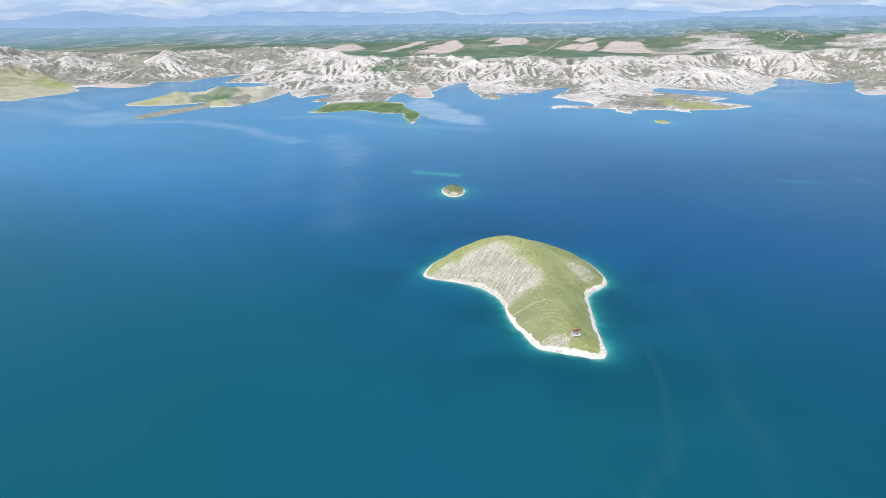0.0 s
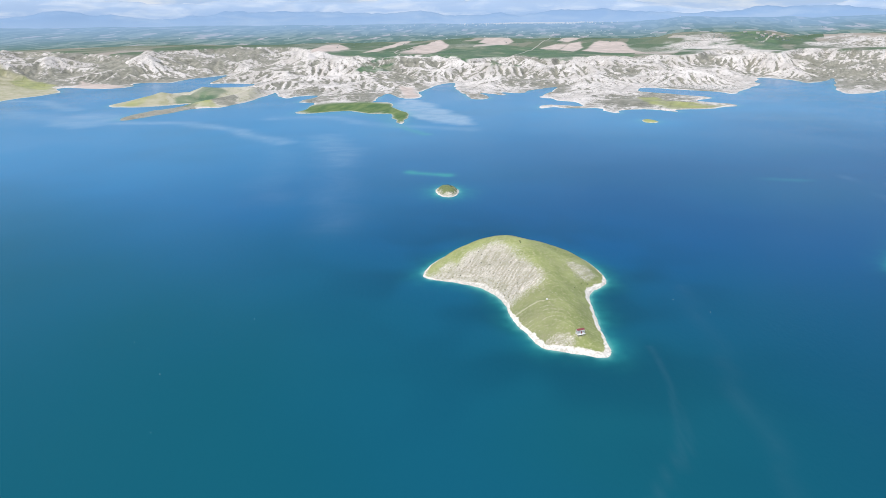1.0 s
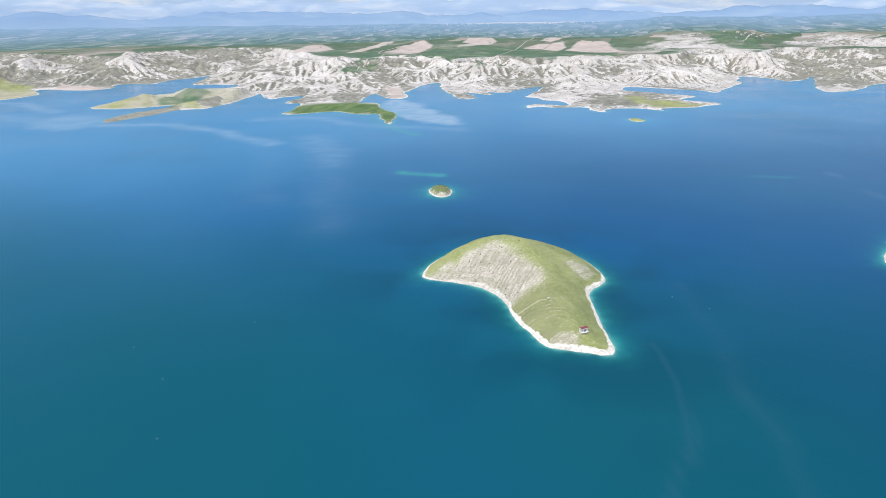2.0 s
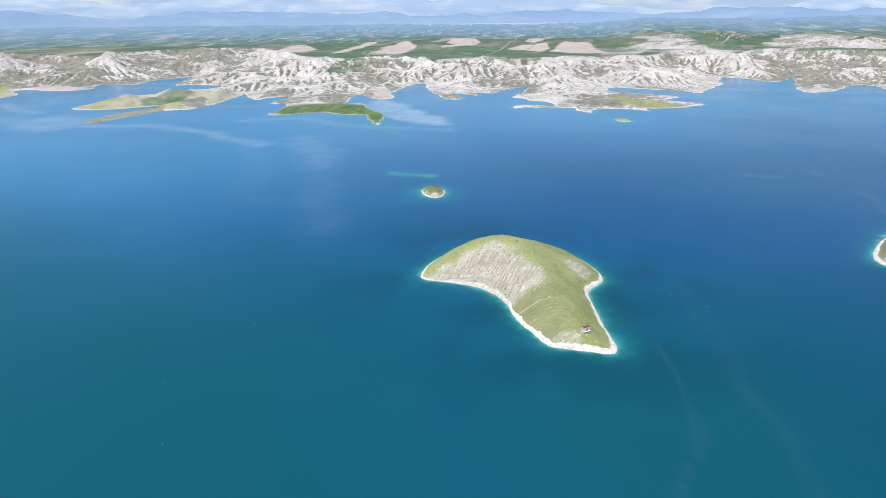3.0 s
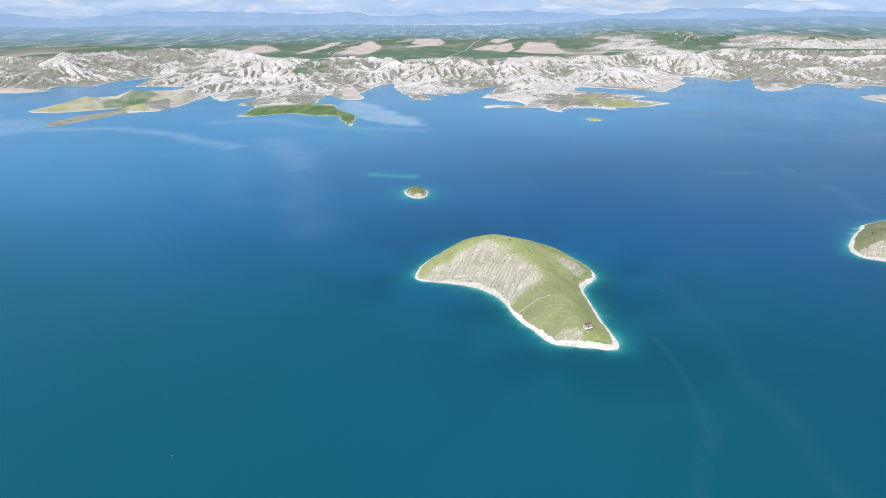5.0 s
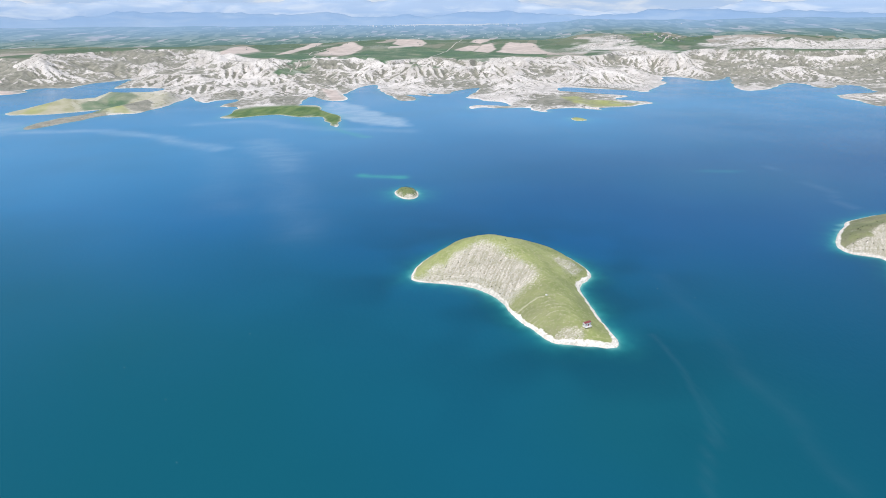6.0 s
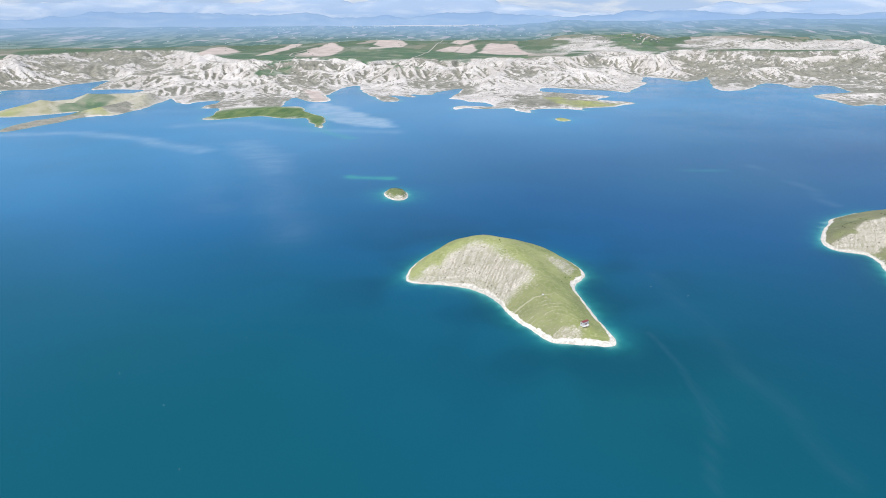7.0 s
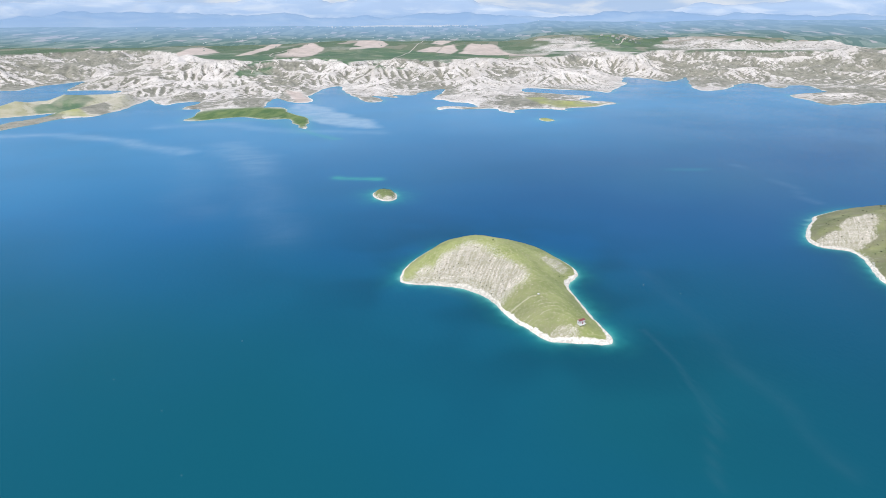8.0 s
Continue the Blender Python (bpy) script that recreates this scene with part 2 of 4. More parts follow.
TILE = plain("village_roof", (0.52, 0.42, 0.37), 0.9)


# ---- ground arithmetic ----
def lattice(ix, iy, seed):
    h = (ix * 374761393 + iy * 668265263 + seed * 974634777) & 0xFFFFFFFF
    h = ((h ^ (h >> 13)) * 1274126177) & 0xFFFFFFFF
    return ((h ^ (h >> 16)) & 0xFFFF) / 65535.0 * 2 * np.pi


def wave(x, y, seed=0):
    """Gradient noise, about -1 to 1."""
    x0, y0 = np.floor(x).astype(np.int64), np.floor(y).astype(np.int64)
    fx, fy = x - x0, y - y0
    u, v = fx ** 3 * (fx * (fx * 6 - 15) + 10), fy ** 3 * (fy * (fy * 6 - 15) + 10)

    def corner(i, j):
        a = lattice(x0 + i, y0 + j, seed)
        return np.cos(a) * (fx - i) + np.sin(a) * (fy - j)

    top = corner(0, 0) * (1 - u) + corner(1, 0) * u
    low = corner(0, 1) * (1 - u) + corner(1, 1) * u
    return (top * (1 - v) + low * v) * 1.5


def fbm(x, y, size, octaves=5, seed=0, gain=0.5):
    out, amp = 0.0, 1.0
    for k in range(octaves):
        out = out + amp * wave(x / size + 17.3 * k, y / size - 9.1 * k, seed + k)
        size, amp = size / 2.03, amp * gain
    return out


def ridged(x, y, size, octaves=5, seed=0, gain=0.5):
    """Sharp crests near 1, gullies near 0."""
    out, amp, total, weight = 0.0, 1.0, 0.0, 1.0
    for k in range(octaves):
        r = (1 - np.abs(wave(x / size + 5.7 * k, y / size + 3.3 * k, seed + k))) ** 2
        out, total = out + amp * r * weight, total + amp
        weight = np.clip(r * 1.4, 0, 1)
        size, amp = size / 2.1, amp * gain
    return out / total


def ease(v, a, b):
    t = np.clip((v - a) / (b - a), 0, 1)
    return t * t * (3 - 2 * t)


def rounded(points, rounds=2):
    """A closed outline with its corners cut."""
    p = np.array(points, float)
    for _ in range(rounds):
        q = np.roll(p, -1, 0)
        p = np.stack([p * 0.75 + q * 0.25, p * 0.25 + q * 0.75], 1).reshape(-1, 2)
    return p


def to_line(x, y, line, values=None):
    """Distance to an open line and the value of the nearest place on it."""
    best, held = np.full(np.shape(x), 1e9), np.zeros(np.shape(x))
    for k in range(len(line) - 1):
        (ax, ay), (bx, by) = line[k], line[k + 1]
        dx, dy = bx - ax, by - ay
        t = np.clip(((x - ax) * dx + (y - ay) * dy) / (dx * dx + dy * dy + 1e-9), 0, 1)
        d = np.hypot(x - ax - t * dx, y - ay - t * dy)
        near = d < best
        best = np.where(near, d, best)
        if values is not None:
            held = np.where(near, values[k] + t * (values[k + 1] - values[k]), held)
    return best, held


def inside(x, y, outline):
    """Signed distance to a closed outline, positive inside."""
    line = np.vstack([outline, outline[:1]])
    far, _ = to_line(x, y, line)
    odd = np.zeros(np.shape(x), bool)
    for (ax, ay), (bx, by) in zip(line[:-1], line[1:]):
        if ay != by:
            odd ^= ((ay > y) != (by > y)) & (x < (bx - ax) * (y - ay) / (by - ay) + ax)
    return np.where(odd, far, -far)


def blurred(grid, size):
    out = grid.copy()
    for axis in (0, 1):
        total = np.cumsum(np.concatenate([np.repeat(np.take(out, [0], axis), size + 1, axis), out, np.repeat(np.take(out, [-1], axis), size, axis)], axis), axis)
        n = out.shape[axis]
        out = (np.take(total, range(2 * size + 1, 2 * size + 1 + n), axis) - np.take(total, range(0, n), axis)) / (2 * size + 1)
    return out


def sheet(name, x, y, z, material, keep=None, attrs=None, parent=None):
    """A mesh over a grid of places; keep: which corners matter."""
    rows, cols = x.shape
    idx = np.arange(rows * cols).reshape(rows, cols)
    quads = np.stack([idx[:-1, :-1], idx[:-1, 1:], idx[1:, 1:], idx[1:, :-1]], -1).reshape(-1, 4)
    co = np.stack([x, y, z], -1).reshape(-1, 3)
    a, b, c = co[quads[0, 0]], co[quads[0, 1]], co[quads[0, 3]]
    if np.cross(b - a, c - a)[2] < 0:
        quads = quads[:, ::-1]
    attrs = {k: np.asarray(v).reshape(-1) for k, v in (attrs or {}).items()}
    if keep is not None:
        quads = quads[keep.reshape(-1)[quads].any(1)]
        used = np.unique(quads)
        remap = np.zeros(len(co), np.int64)
        remap[used] = np.arange(len(used))
        quads, co = remap[quads], co[used]
        attrs = {k: v[used] for k, v in attrs.items()}
    me = bpy.data.meshes.new(name)
    me.vertices.add(len(co))
    me.vertices.foreach_set("co", co.astype(np.float32).ravel())
    me.loops.add(quads.size)
    me.loops.foreach_set("vertex_index", quads.astype(np.int32).ravel())
    me.polygons.add(len(quads))
    me.polygons.foreach_set("loop_start", np.arange(0, quads.size, 4, dtype=np.int32))
    me.polygons.foreach_set("use_smooth", np.ones(len(quads), bool))
    me.update(calc_edges=True)
    for k, v in attrs.items():
        me.attributes.new(k, "FLOAT", "POINT").data.foreach_set("value", v.astype(np.float32))
    me.materials.append(material)
    ob = new(name, me)
    ob.parent = parent
    return ob


def steps(*runs):
    """Places along an axis: runs of (start, end, step)."""
    out = [np.arange(a, b, s) for a, b, s in runs]
    return np.unique(np.concatenate(out + [np.array([runs[-1][1]])]))


# ---- plan: shores ----
GRASSY = rounded([(-22, 409), (-19, 402), (-2, 396), (10, 390), (19, 384), (28, 369), (31, 357), (32, 342), (34, 329), (39, 317), (43, 302), (52, 298), (66, 293), (75, 289), (80, 293), (81, 304), (81, 322), (84, 346), (85, 366), (91, 376), (98, 381), (104, 388), (105, 400), (102, 419), (96, 436), (76, 455), (50, 466), (30, 469), (20, 468), (12, 460), (-3, 444), (-15, 428)], 2)
GRASSY_CREST = [(-15, 419, 5), (5, 425, 15), (22, 428, 21.5), (38, 425, 24.5), (48, 410, 24.8), (53, 390, 22.5), (57, 372, 18.5), (59, 345, 14), (59, 320, 12), (65, 304, 8.5), (71, 297, 5)]
ROUND_ISLET = rounded([(-8, 641), (-6, 625), (0, 614), (9, 613), (16, 625), (17, 644), (8, 655), (-4, 653)], 2)
ROUND_CREST = [(1, 640, 7.0), (6, 633, 7.5), (10, 638, 7.0)]
EAST_HILL = rounded([(378, 462), (369, 457), (364, 450), (355, 444), (346, 437), (330, 422), (318, 407), (315, 394), (323, 386), (332, 380), (331, 369), (321, 353), (310, 337), (299, 318), (301, 285), (345, 262), (420, 280), (480, 340), (500, 410), (470, 460), (420, 474), (395, 466)], 2)
EAST_CREST = [(335, 408, 7), (362, 415, 15), (395, 410, 20.5), (430, 395, 25.5), (440, 350, 25), (380, 310, 17)]
YELLOW_ISLET = rounded([(367, 1104), (363, 1074), (372, 1066), (386, 1070), (391, 1084), (381, 1105)], 2)
YELLOW_CREST = [(374, 1090, 3.2), (378, 1080, 3.2)]

COAST_WEST = [(-1300, 1420), (-1034, 1483), (-999, 1475), (-1000, 1513), (-980, 1581), (-966, 1617), (-954, 1696), (-1015, 1758), (-1017, 1815), (-978, 1801), (-901, 1763), (-852, 1774), (-828, 1835), (-860, 1871), (-861, 1923), (-825, 1937), (-764, 1914), (-759, 1968), (-750, 2065), (-707, 2102), (-672, 2210), (-652, 1995), (-640, 1868), (-615, 1882), (-552, 1877), (-484, 1837)]
COAST_SPITS = [(-522, 1716), (-566, 1690), (-620, 1640), (-650, 1600), (-668, 1520), (-690, 1450), (-702, 1395), (-686, 1371), (-647, 1364), (-605, 1366), (-577, 1380), (-551, 1402), (-528, 1424), (-520, 1392), (-538, 1338), (-572, 1296), (-588, 1222), (-584, 1178), (-568, 1174), (-547, 1211), (-519, 1270), (-499, 1321), (-479, 1343), (-443, 1345), (-424, 1405), (-404, 1478), (-396, 1597), (-394, 1649)]
COAST_MEADOW = [(-364, 1533), (-337, 1486), (-324, 1519), (-282, 1551), (-262, 1532), (-302, 1419), (-283, 1408), (-251, 1406), (-260, 1295), (-273, 1247), (-251, 1233), (-209, 1251), (-167, 1272), (-141, 1238), (-106, 1213), (-82, 1219), (-76, 1167), (-66, 1112), (-54, 1080), (-52, 1131), (-43, 1232), (-58, 1249), (-84, 1309), (-84, 1384), (-119, 1396), (-138, 1397), (-124, 1459), (-116, 1538), (-102, 1573), (-89, 1536), (-70, 1465), (-27, 1462), (-23, 1519), (-28, 1593)]
COAST_MIDDLE = [(-14, 1631), (1, 1700), (25, 1774), (58, 1820), (71, 1835), (64, 1666), (79, 1559), (84, 1465), (100, 1421), (140, 1439), (120, 1543), (131, 1554), (185, 1491), (168, 1577), (218, 1535), (248, 1596), (280, 1633), (319, 1672), (341, 1670), (263, 1485), (251, 1452), (279, 1428), (271, 1388), (319, 1355), (308, 1283), (262, 1312), (241, 1323), (219, 1298), (215, 1255), (247, 1296), (274, 1260), (343, 1263)]
COAST_LAGOON = [(332, 1208), (355, 1176), (357, 1222), (404, 1243), (450, 1216), (473, 1176), (472, 1230), (553, 1225), (583, 1256), (629, 1269), (604, 1316), (562, 1357), (647, 1411), (586, 1448), (556, 1508), (502, 1549), (549, 1652), (591, 1607), (645, 1563), (696, 1521), (708, 1461), (778, 1565), (894, 1695), (894, 1742), (985, 1889), (1006, 1850), (1031, 1778), (1009, 1700), (1054, 1711), (1120, 1770), (1190, 1850)]
COAST_EAST = [(1040, 1608), (995, 1537), (961, 1440), (1021, 1453), (1071, 1485), (1168, 1574), (1226, 1611), (1229, 1557), (1187, 1453), (1246, 1469), (1286, 1524), (1347, 1508), (1269, 1386), (1263, 1345), (1112, 1318), (1082, 1276), (1077, 1219), (1052, 1160), (1042, 1113), (1111, 1144), (1090, 1109), (1174, 1138), (1192, 1123), (1600, 1060)]
BEYOND = [(4200, 900), (9000, 3000), (9000, 9000), (-9000, 9000), (-9000, 3000), (-4000, 1100), (-2000, 1250)]
COAST = rounded(COAST_WEST + COAST_SPITS + COAST_MEADOW + COAST_MIDDLE + COAST_LAGOON + COAST_EAST + BEYOND, 1)
RIM = rounded([(-9000, 3600), (-3000, 3000), (-2000, 2960), (-1430, 2500), (-1010, 2230), (-1000, 2700), (-650, 2900), (-390, 2490), (-230, 2150), (-112, 2220), (-16, 2372), (82, 2346), (102, 2130), (152, 2085), (265, 2222), (342, 2315), (386, 2055), (445, 2139), (547, 2147), (759, 2164), (826, 2073), (1001, 2219), (1100, 2200), (1080, 1960), (1290, 2240), (1480, 2160), (1800, 2000), (2300, 2050), (9000, 2600), (9000, 9000), (-9000, 9000)], 1)


def sample(grid, x, y, gx, gy):
    """The value at places of a grid over gx and gy, 0 off it."""
    cell = gx[1] - gx[0]
    u, v = (x - gx[0]) / cell, (y - gy[0]) / cell
    ok = (u >= 0) & (v >= 0) & (u < len(gx) - 1) & (v < len(gy) - 1)
    u, v = np.clip(u, 0, len(gx) - 1.001), np.clip(v, 0, len(gy) - 1.001)
    i, j = u.astype(int), v.astype(int)
    a, b = u - i, v - j
    got = (grid[j, i] * (1 - a) + grid[j, i + 1] * a) * (1 - b) + (grid[j + 1, i] * (1 - a) + grid[j + 1, i + 1] * a) * b
    return np.where(ok, got, 0.0)


CELL = 6.5
gx, gy = np.arange(-2300, 3000, CELL), np.arange(1000, 2900, CELL)
GX, GY = np.meshgrid(gx, gy)
FROM_COAST, FROM_RIM = inside(GX, GY, COAST), inside(GX, GY, RIM)


def reach(table, outline, x, y):
    """Signed distance to the coast or the rim: from the table, or worked out off its edge."""
    off = (x <= gx[0]) | (x >= gx[-2]) | (y <= gy[0]) | (y >= gy[-2])
    d = sample(table, x, y, gx, gy)
    if off.any():
        d[off] = inside(x[off], y[off], outline)
    return d


def shore_height(d):
    """Below the water line the bed falls away."""
    return np.where(d > 0, 0.0, np.maximum(d * 0.22, -9.0))


# ---- the lake ----
wx = steps((-4900, -1200, 185), (-1200, -60, 12), (-60, 120, 1.6), (120, 290, 8), (290, 345, 2), (345, 1400, 12), (1400, 4901, 190))
wy = steps((-4900, 0, 245), (0, 270, 9), (270, 480, 1.6), (480, 600, 6), (600, 670, 2.5), (670, 1020, 7), (1020, 1700, 8), (1700, 2300, 15), (2300, 4901, 200))
WX, WY = np.meshgrid(wx, wy)
wobble = fbm(WX, WY, 9, 3, 40) * 1.0
d_isles = np.maximum.reduce([inside(WX, WY, o) for o in (GRASSY, ROUND_ISLET, EAST_HILL)])
d_coast = np.maximum(reach(FROM_COAST, COAST, WX, WY), inside(WX, WY, YELLOW_ISLET))
shelf = np.exp(-np.clip(-d_isles + 2 * wobble, 0, None) / 5.2)
shelf = np.maximum(shelf, np.exp(-np.clip(-inside(WX, WY, ROUND_ISLET) + 3 * wobble, 0, None) / 8.5))
far_shelf = np.exp(-np.clip(-d_coast, 0, None) / 9.0)
edge = np.maximum(np.exp(-np.clip(-d_isles + wobble, 0, None) / 0.9) * 0.6, np.exp(-np.clip(-d_coast, 0, None) / 4.0) * 0.16)
shoal = np.clip(np.maximum(shelf * (0.75 + 0.3 * fbm(WX, WY, 25, 2, 9)), far_shelf * 0.28), 0, 0.9)
for line, wide, strength in (
    ([(-62, 1085), (-41, 1027), (-15, 983)], 9.0, 0.45),
    ([(-262, 1240), (-209, 1240), (-141, 1228), (-106, 1200), (-80, 1150), (-58, 1066)], 22.0, 0.24),
    ([(-36, 727), (-26, 721), (-8, 714), (8, 708)], 7.5, 0.85),
    ([(362, 668), (400, 658)], 6.0, 0.25),
):
    far, _ = to_line(WX, WY, line)
    shoal = np.maximum(shoal, strength * np.exp(-((far + 3 * fbm(WX, WY, 30, 2, 4)) / wide) ** 2))
silt = np.zeros_like(WX)
for line, wide, strength in (
    ([(-900, 1330), (-760, 1240), (-690, 1205)], 30, 0.22),
    ([(-560, 1150), (-442, 1130), (-364, 1075), (-280, 980), (-220, 930)], 16, 0.42),
    ([(-175, 987), (-133, 748), (-113, 619), (-99, 526)], 26, 0.09),
    ([(-237, 967), (-199, 753), (-177, 623)], 30, 0.07),
    ([(-300, 1180), (-180, 1175), (-60, 1060), (60, 1020)], 20, 0.22),
    ([(-1000, 1500), (-914, 1500), (-743, 1333)], 20, 0.3),
    ([(104, 302), (99, 259), (93, 230), (83, 207), (71, 184), (65, 175)], 1.7, 0.035),
    ([(99, 238), (94, 221), (85, 206)], 1.6, 0.028),
    ([(157, 372), (145, 301), (129, 248), (121, 220), (114, 197), (109, 173)], 3.6, 0.024),
    ([(459, 677), (442, 589), (421, 502)], 4, 0.07),
):
    far, _ = to_line(WX + 12 * fbm(WX, WY, 90, 2, 21), WY + 12 * fbm(WX, WY, 90, 2, 22), line)
    silt = np.maximum(silt, strength * np.exp(-(far / wide) ** 2))
for outline, soft, strength in (
    ([(-79, 1388), (-56, 1458), (-18, 1422), (21, 1261), (85, 1096), (34, 1058), (-29, 1153), (-72, 1262)], 14, 0.75),
    ([(-698, 1157), (-711, 1249), (-662, 1284), (-565, 1215), (-597, 1086), (-662, 1110)], 26, 0.36),
    ([(-203, 999), (-152, 985), (-98, 819), (-123, 748), (-164, 834)], 30, 0.26),
):
    into = inside(WX, WY, rounded(outline)) + 10 * fbm(WX, WY, 60, 3, 23)
    silt = np.maximum(silt, strength * ease(into, -soft, soft))
# hill reflections painted in as dark water, plus a darker near east side
deep_and_mirrored = 0.55 * np.exp(-np.clip(-inside(WX, WY, EAST_HILL), 0, None) / 16) * (1 - ease(WY, 385, 410)) + 0.78 * np.exp(-np.clip(-inside(WX, WY, GRASSY), 0, None) / 42) * ease(0.4 + fbm(WX, WY, 60, 2, 41), 0, 0.8) + 0.3 * ease(WX, 60, 200) * (1 - ease(WY, 230, 480))
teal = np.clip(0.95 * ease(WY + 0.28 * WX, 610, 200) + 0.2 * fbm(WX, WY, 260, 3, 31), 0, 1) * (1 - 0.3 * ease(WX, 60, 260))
# haze and sky sheen painted in with distance, plus milky water along the coast
haze_milk = np.clip(ease(WY + 0.12 * np.abs(WX - 150) - 0.1 * WX, 480, 1350) + 0.35 * np.exp(-np.clip(-d_coast, 0, None) / 70) + 0.1 * fbm(WX, WY, 300, 3, 35) + 0.38 * ease(-WX, -150, 380) * ease(WY, 60, 400) * (1 - 0.75 * ease(WY, 700, 1250)) - 0.15 * ease(WX, 180, 700), 0, 1) * 0.85
water = sheet("water", WX, WY, np.zeros_like(WX), WATER, attrs={"edge": np.clip(edge, 0, 1), "shoal": shoal, "silt": silt, "teal": teal, "haze_milk": haze_milk, "deep_and_mirrored": np.clip(deep_and_mirrored, 0, 1)})
tagged(water, "wide blue-green lake with turquoise shallows along its shores", "lake", kind="structure")

# ---- the far shore: one sheet of ground, cut by running water ----
def upper(x, y):
    """1 where a second scarp of marl stands behind the rim, with one green valley through it."""
    turn = np.degrees(np.arctan2(x, y)) + 1.5 * fbm(x, y, 200, 2, 28)
    return ease(turn, 18.5, 22) * (1 - 0.75 * np.exp(-(((turn - 30) / 2.0) ** 2)))


def plan_heights(x, y):
    """The smooth lie of the land before the gullies, and its distances from shore and plateau rim."""
    d = reach(FROM_COAST, COAST, x, y) + fbm(x, y, 70, 4, 3) * 5.5
    s = reach(FROM_RIM, RIM, x, y) + fbm(x, y, 240, 3, 5) * 45 + fbm(x, y, 60, 3, 6) * 13
    inland, below = np.clip(d, 0, None), np.clip(-s, 0, None)
    f = inland / (inland + below + 1e-6)
    swell = 1 + 0.55 * fbm(x, y, 300, 3, 7) * (1 - ease(s, -150, 0))
    rim_height = 64 - 13 * ease(x, -520, -260) * (1 - ease(x, 700, 1000))
    z = rim_height * f ** 0.9 * swell * (1 + 0.25 * (1 - ease(s, -260, -20)))
    low = 1 - 0.45 * ease(-np.hypot((x + 560) / 260, (y - 1400) / 330), -1.1, -0.6) - 0.6 * ease(-np.hypot((x - 530) / 250, (y - 1320) / 180), -1.05, -0.6) - 0.5 * ease(-np.hypot((x + 160) / 170, (y - 1270) / 150), -1.1, -0.6) - 0.6 * ease(-np.hypot((x - 690) / 170, (y - 1580) / 120), -1.1, -0.6)
    z = z * (low - 0.42 * ease(-np.hypot((x + 1090) / 260, (y - 1700) / 330), -1.15, -0.75)).clip(0.12, 2)
    z = z + ease(s, 0, 950) * (80 - rim_height) + ease(s, 0, 900) * ease(x, 700, 1900) * 12
    z = z + ease(s + 60 * fbm(x, y, 260, 2, 29), 90, 330) * upper(x, y) * (21 + 7 * fbm(x, y, 330, 2, 27))
    z = z + ease(s, 40, 400) * fbm(x, y, 420, 3, 23) * 7
    z = z + ease(np.hypot(x, y), 3200, 4900) ** 1.4 * 62
    return z, d, s


def worn(z, d, s, rounds, cut, spread, uplift, high=0.0):
    """Rain and streams: each place is lowered towards the one it drains to, more so where much water gathers, while the ground slowly rises."""
    start = z
    rows, cols = z.shape
    here = np.arange(rows * cols).reshape(rows, cols)
    fixed = (d <= 0) | (s > 420)
    soft = np.maximum(1 - ease(s, -35, 15) * 0.985, high * ease(s, 60, 120) * 0.8)
    around = [(-1, 0, 1), (1, 0, 1), (0, -1, 1), (0, 1, 1), (-1, -1, 1.414), (-1, 1, 1.414), (1, -1, 1.414), (1, 1, 1.414)]
    for k in range(rounds):
        steepest, to, run = np.zeros_like(z), here.copy(), np.ones_like(z)
        pad, ids = np.pad(z, 1, mode="edge"), np.pad(here, 1, mode="edge")
        for i, j, far in around:
            fall = (z - pad[1 + i : 1 + i + rows, 1 + j : 1 + j + cols]) / far
            better = fall > steepest
            steepest = np.where(better, fall, steepest)
            to = np.where(better, ids[1 + i : 1 + i + rows, 1 + j : 1 + j + cols], to)
            run = np.where(better, far, run)
        order = np.argsort(z, axis=None)
        target, water_here = to.ravel().tolist(), [1.0] * z.size
        for i in order[::-1].tolist():
            if target[i] != i:
                water_here[target[i]] += water_here[i]
        force = (cut * np.array(water_here).reshape(rows, cols) ** 0.45 * soft / run).ravel()
        force[fixed.ravel()] = 0
        force, flat = force.tolist(), z.ravel().tolist()
        for i in order.tolist():
            if target[i] != i:
                flat[i] = (flat[i] + force[i] * flat[target[i]]) / (1 + force[i])
        new_z = np.array(flat).reshape(rows, cols)
        pad = np.pad(new_z, 1, mode="edge")
        creep = pad[:-2, 1:-1] + pad[2:, 1:-1] + pad[1:-1, :-2] + pad[1:-1, 2:] - 4 * new_z
        z = np.where(fixed, z, new_z + spread * creep + uplift * (start - new_z))
    return z, np.log2(np.array(water_here).reshape(rows, cols))


LOW_RIDGES = [
    ([(-698, 1400), (-655, 1430), (-618, 1480), (-575, 1500)], [0.5, 7, 19, 9], 62),
    ([(-600, 1590), (-560, 1590), (-520, 1560), (-470, 1600), (-410, 1660)], [5, 19, 20, 16, 24], 75),
    ([(-520, 1345), (-492, 1385), (-460, 1440), (-440, 1500), (-420, 1600)], [3, 9, 12, 14, 22], 52),
    ([(-580, 1190), (-556, 1260), (-522, 1330), (-505, 1370)], [2.5, 3.6, 3.6, 5], 26),
]


def spits(x, y):
    """The bare low spits in the west: rounded backs, and how far each place belongs to them."""
    z = np.zeros_like(x)
    for line, tops, wide in LOW_RIDGES:
        off, top = to_line(x, y, line, tops)
        z = np.maximum(z, top * np.clip(1 - off / wide, 0, 1) ** 0.85)
    return z, ease(-np.hypot((x + 555) / 190, (y - 1400) / 285), -1.15, -0.85)


g0, gd, gs = plan_heights(GX, GY)
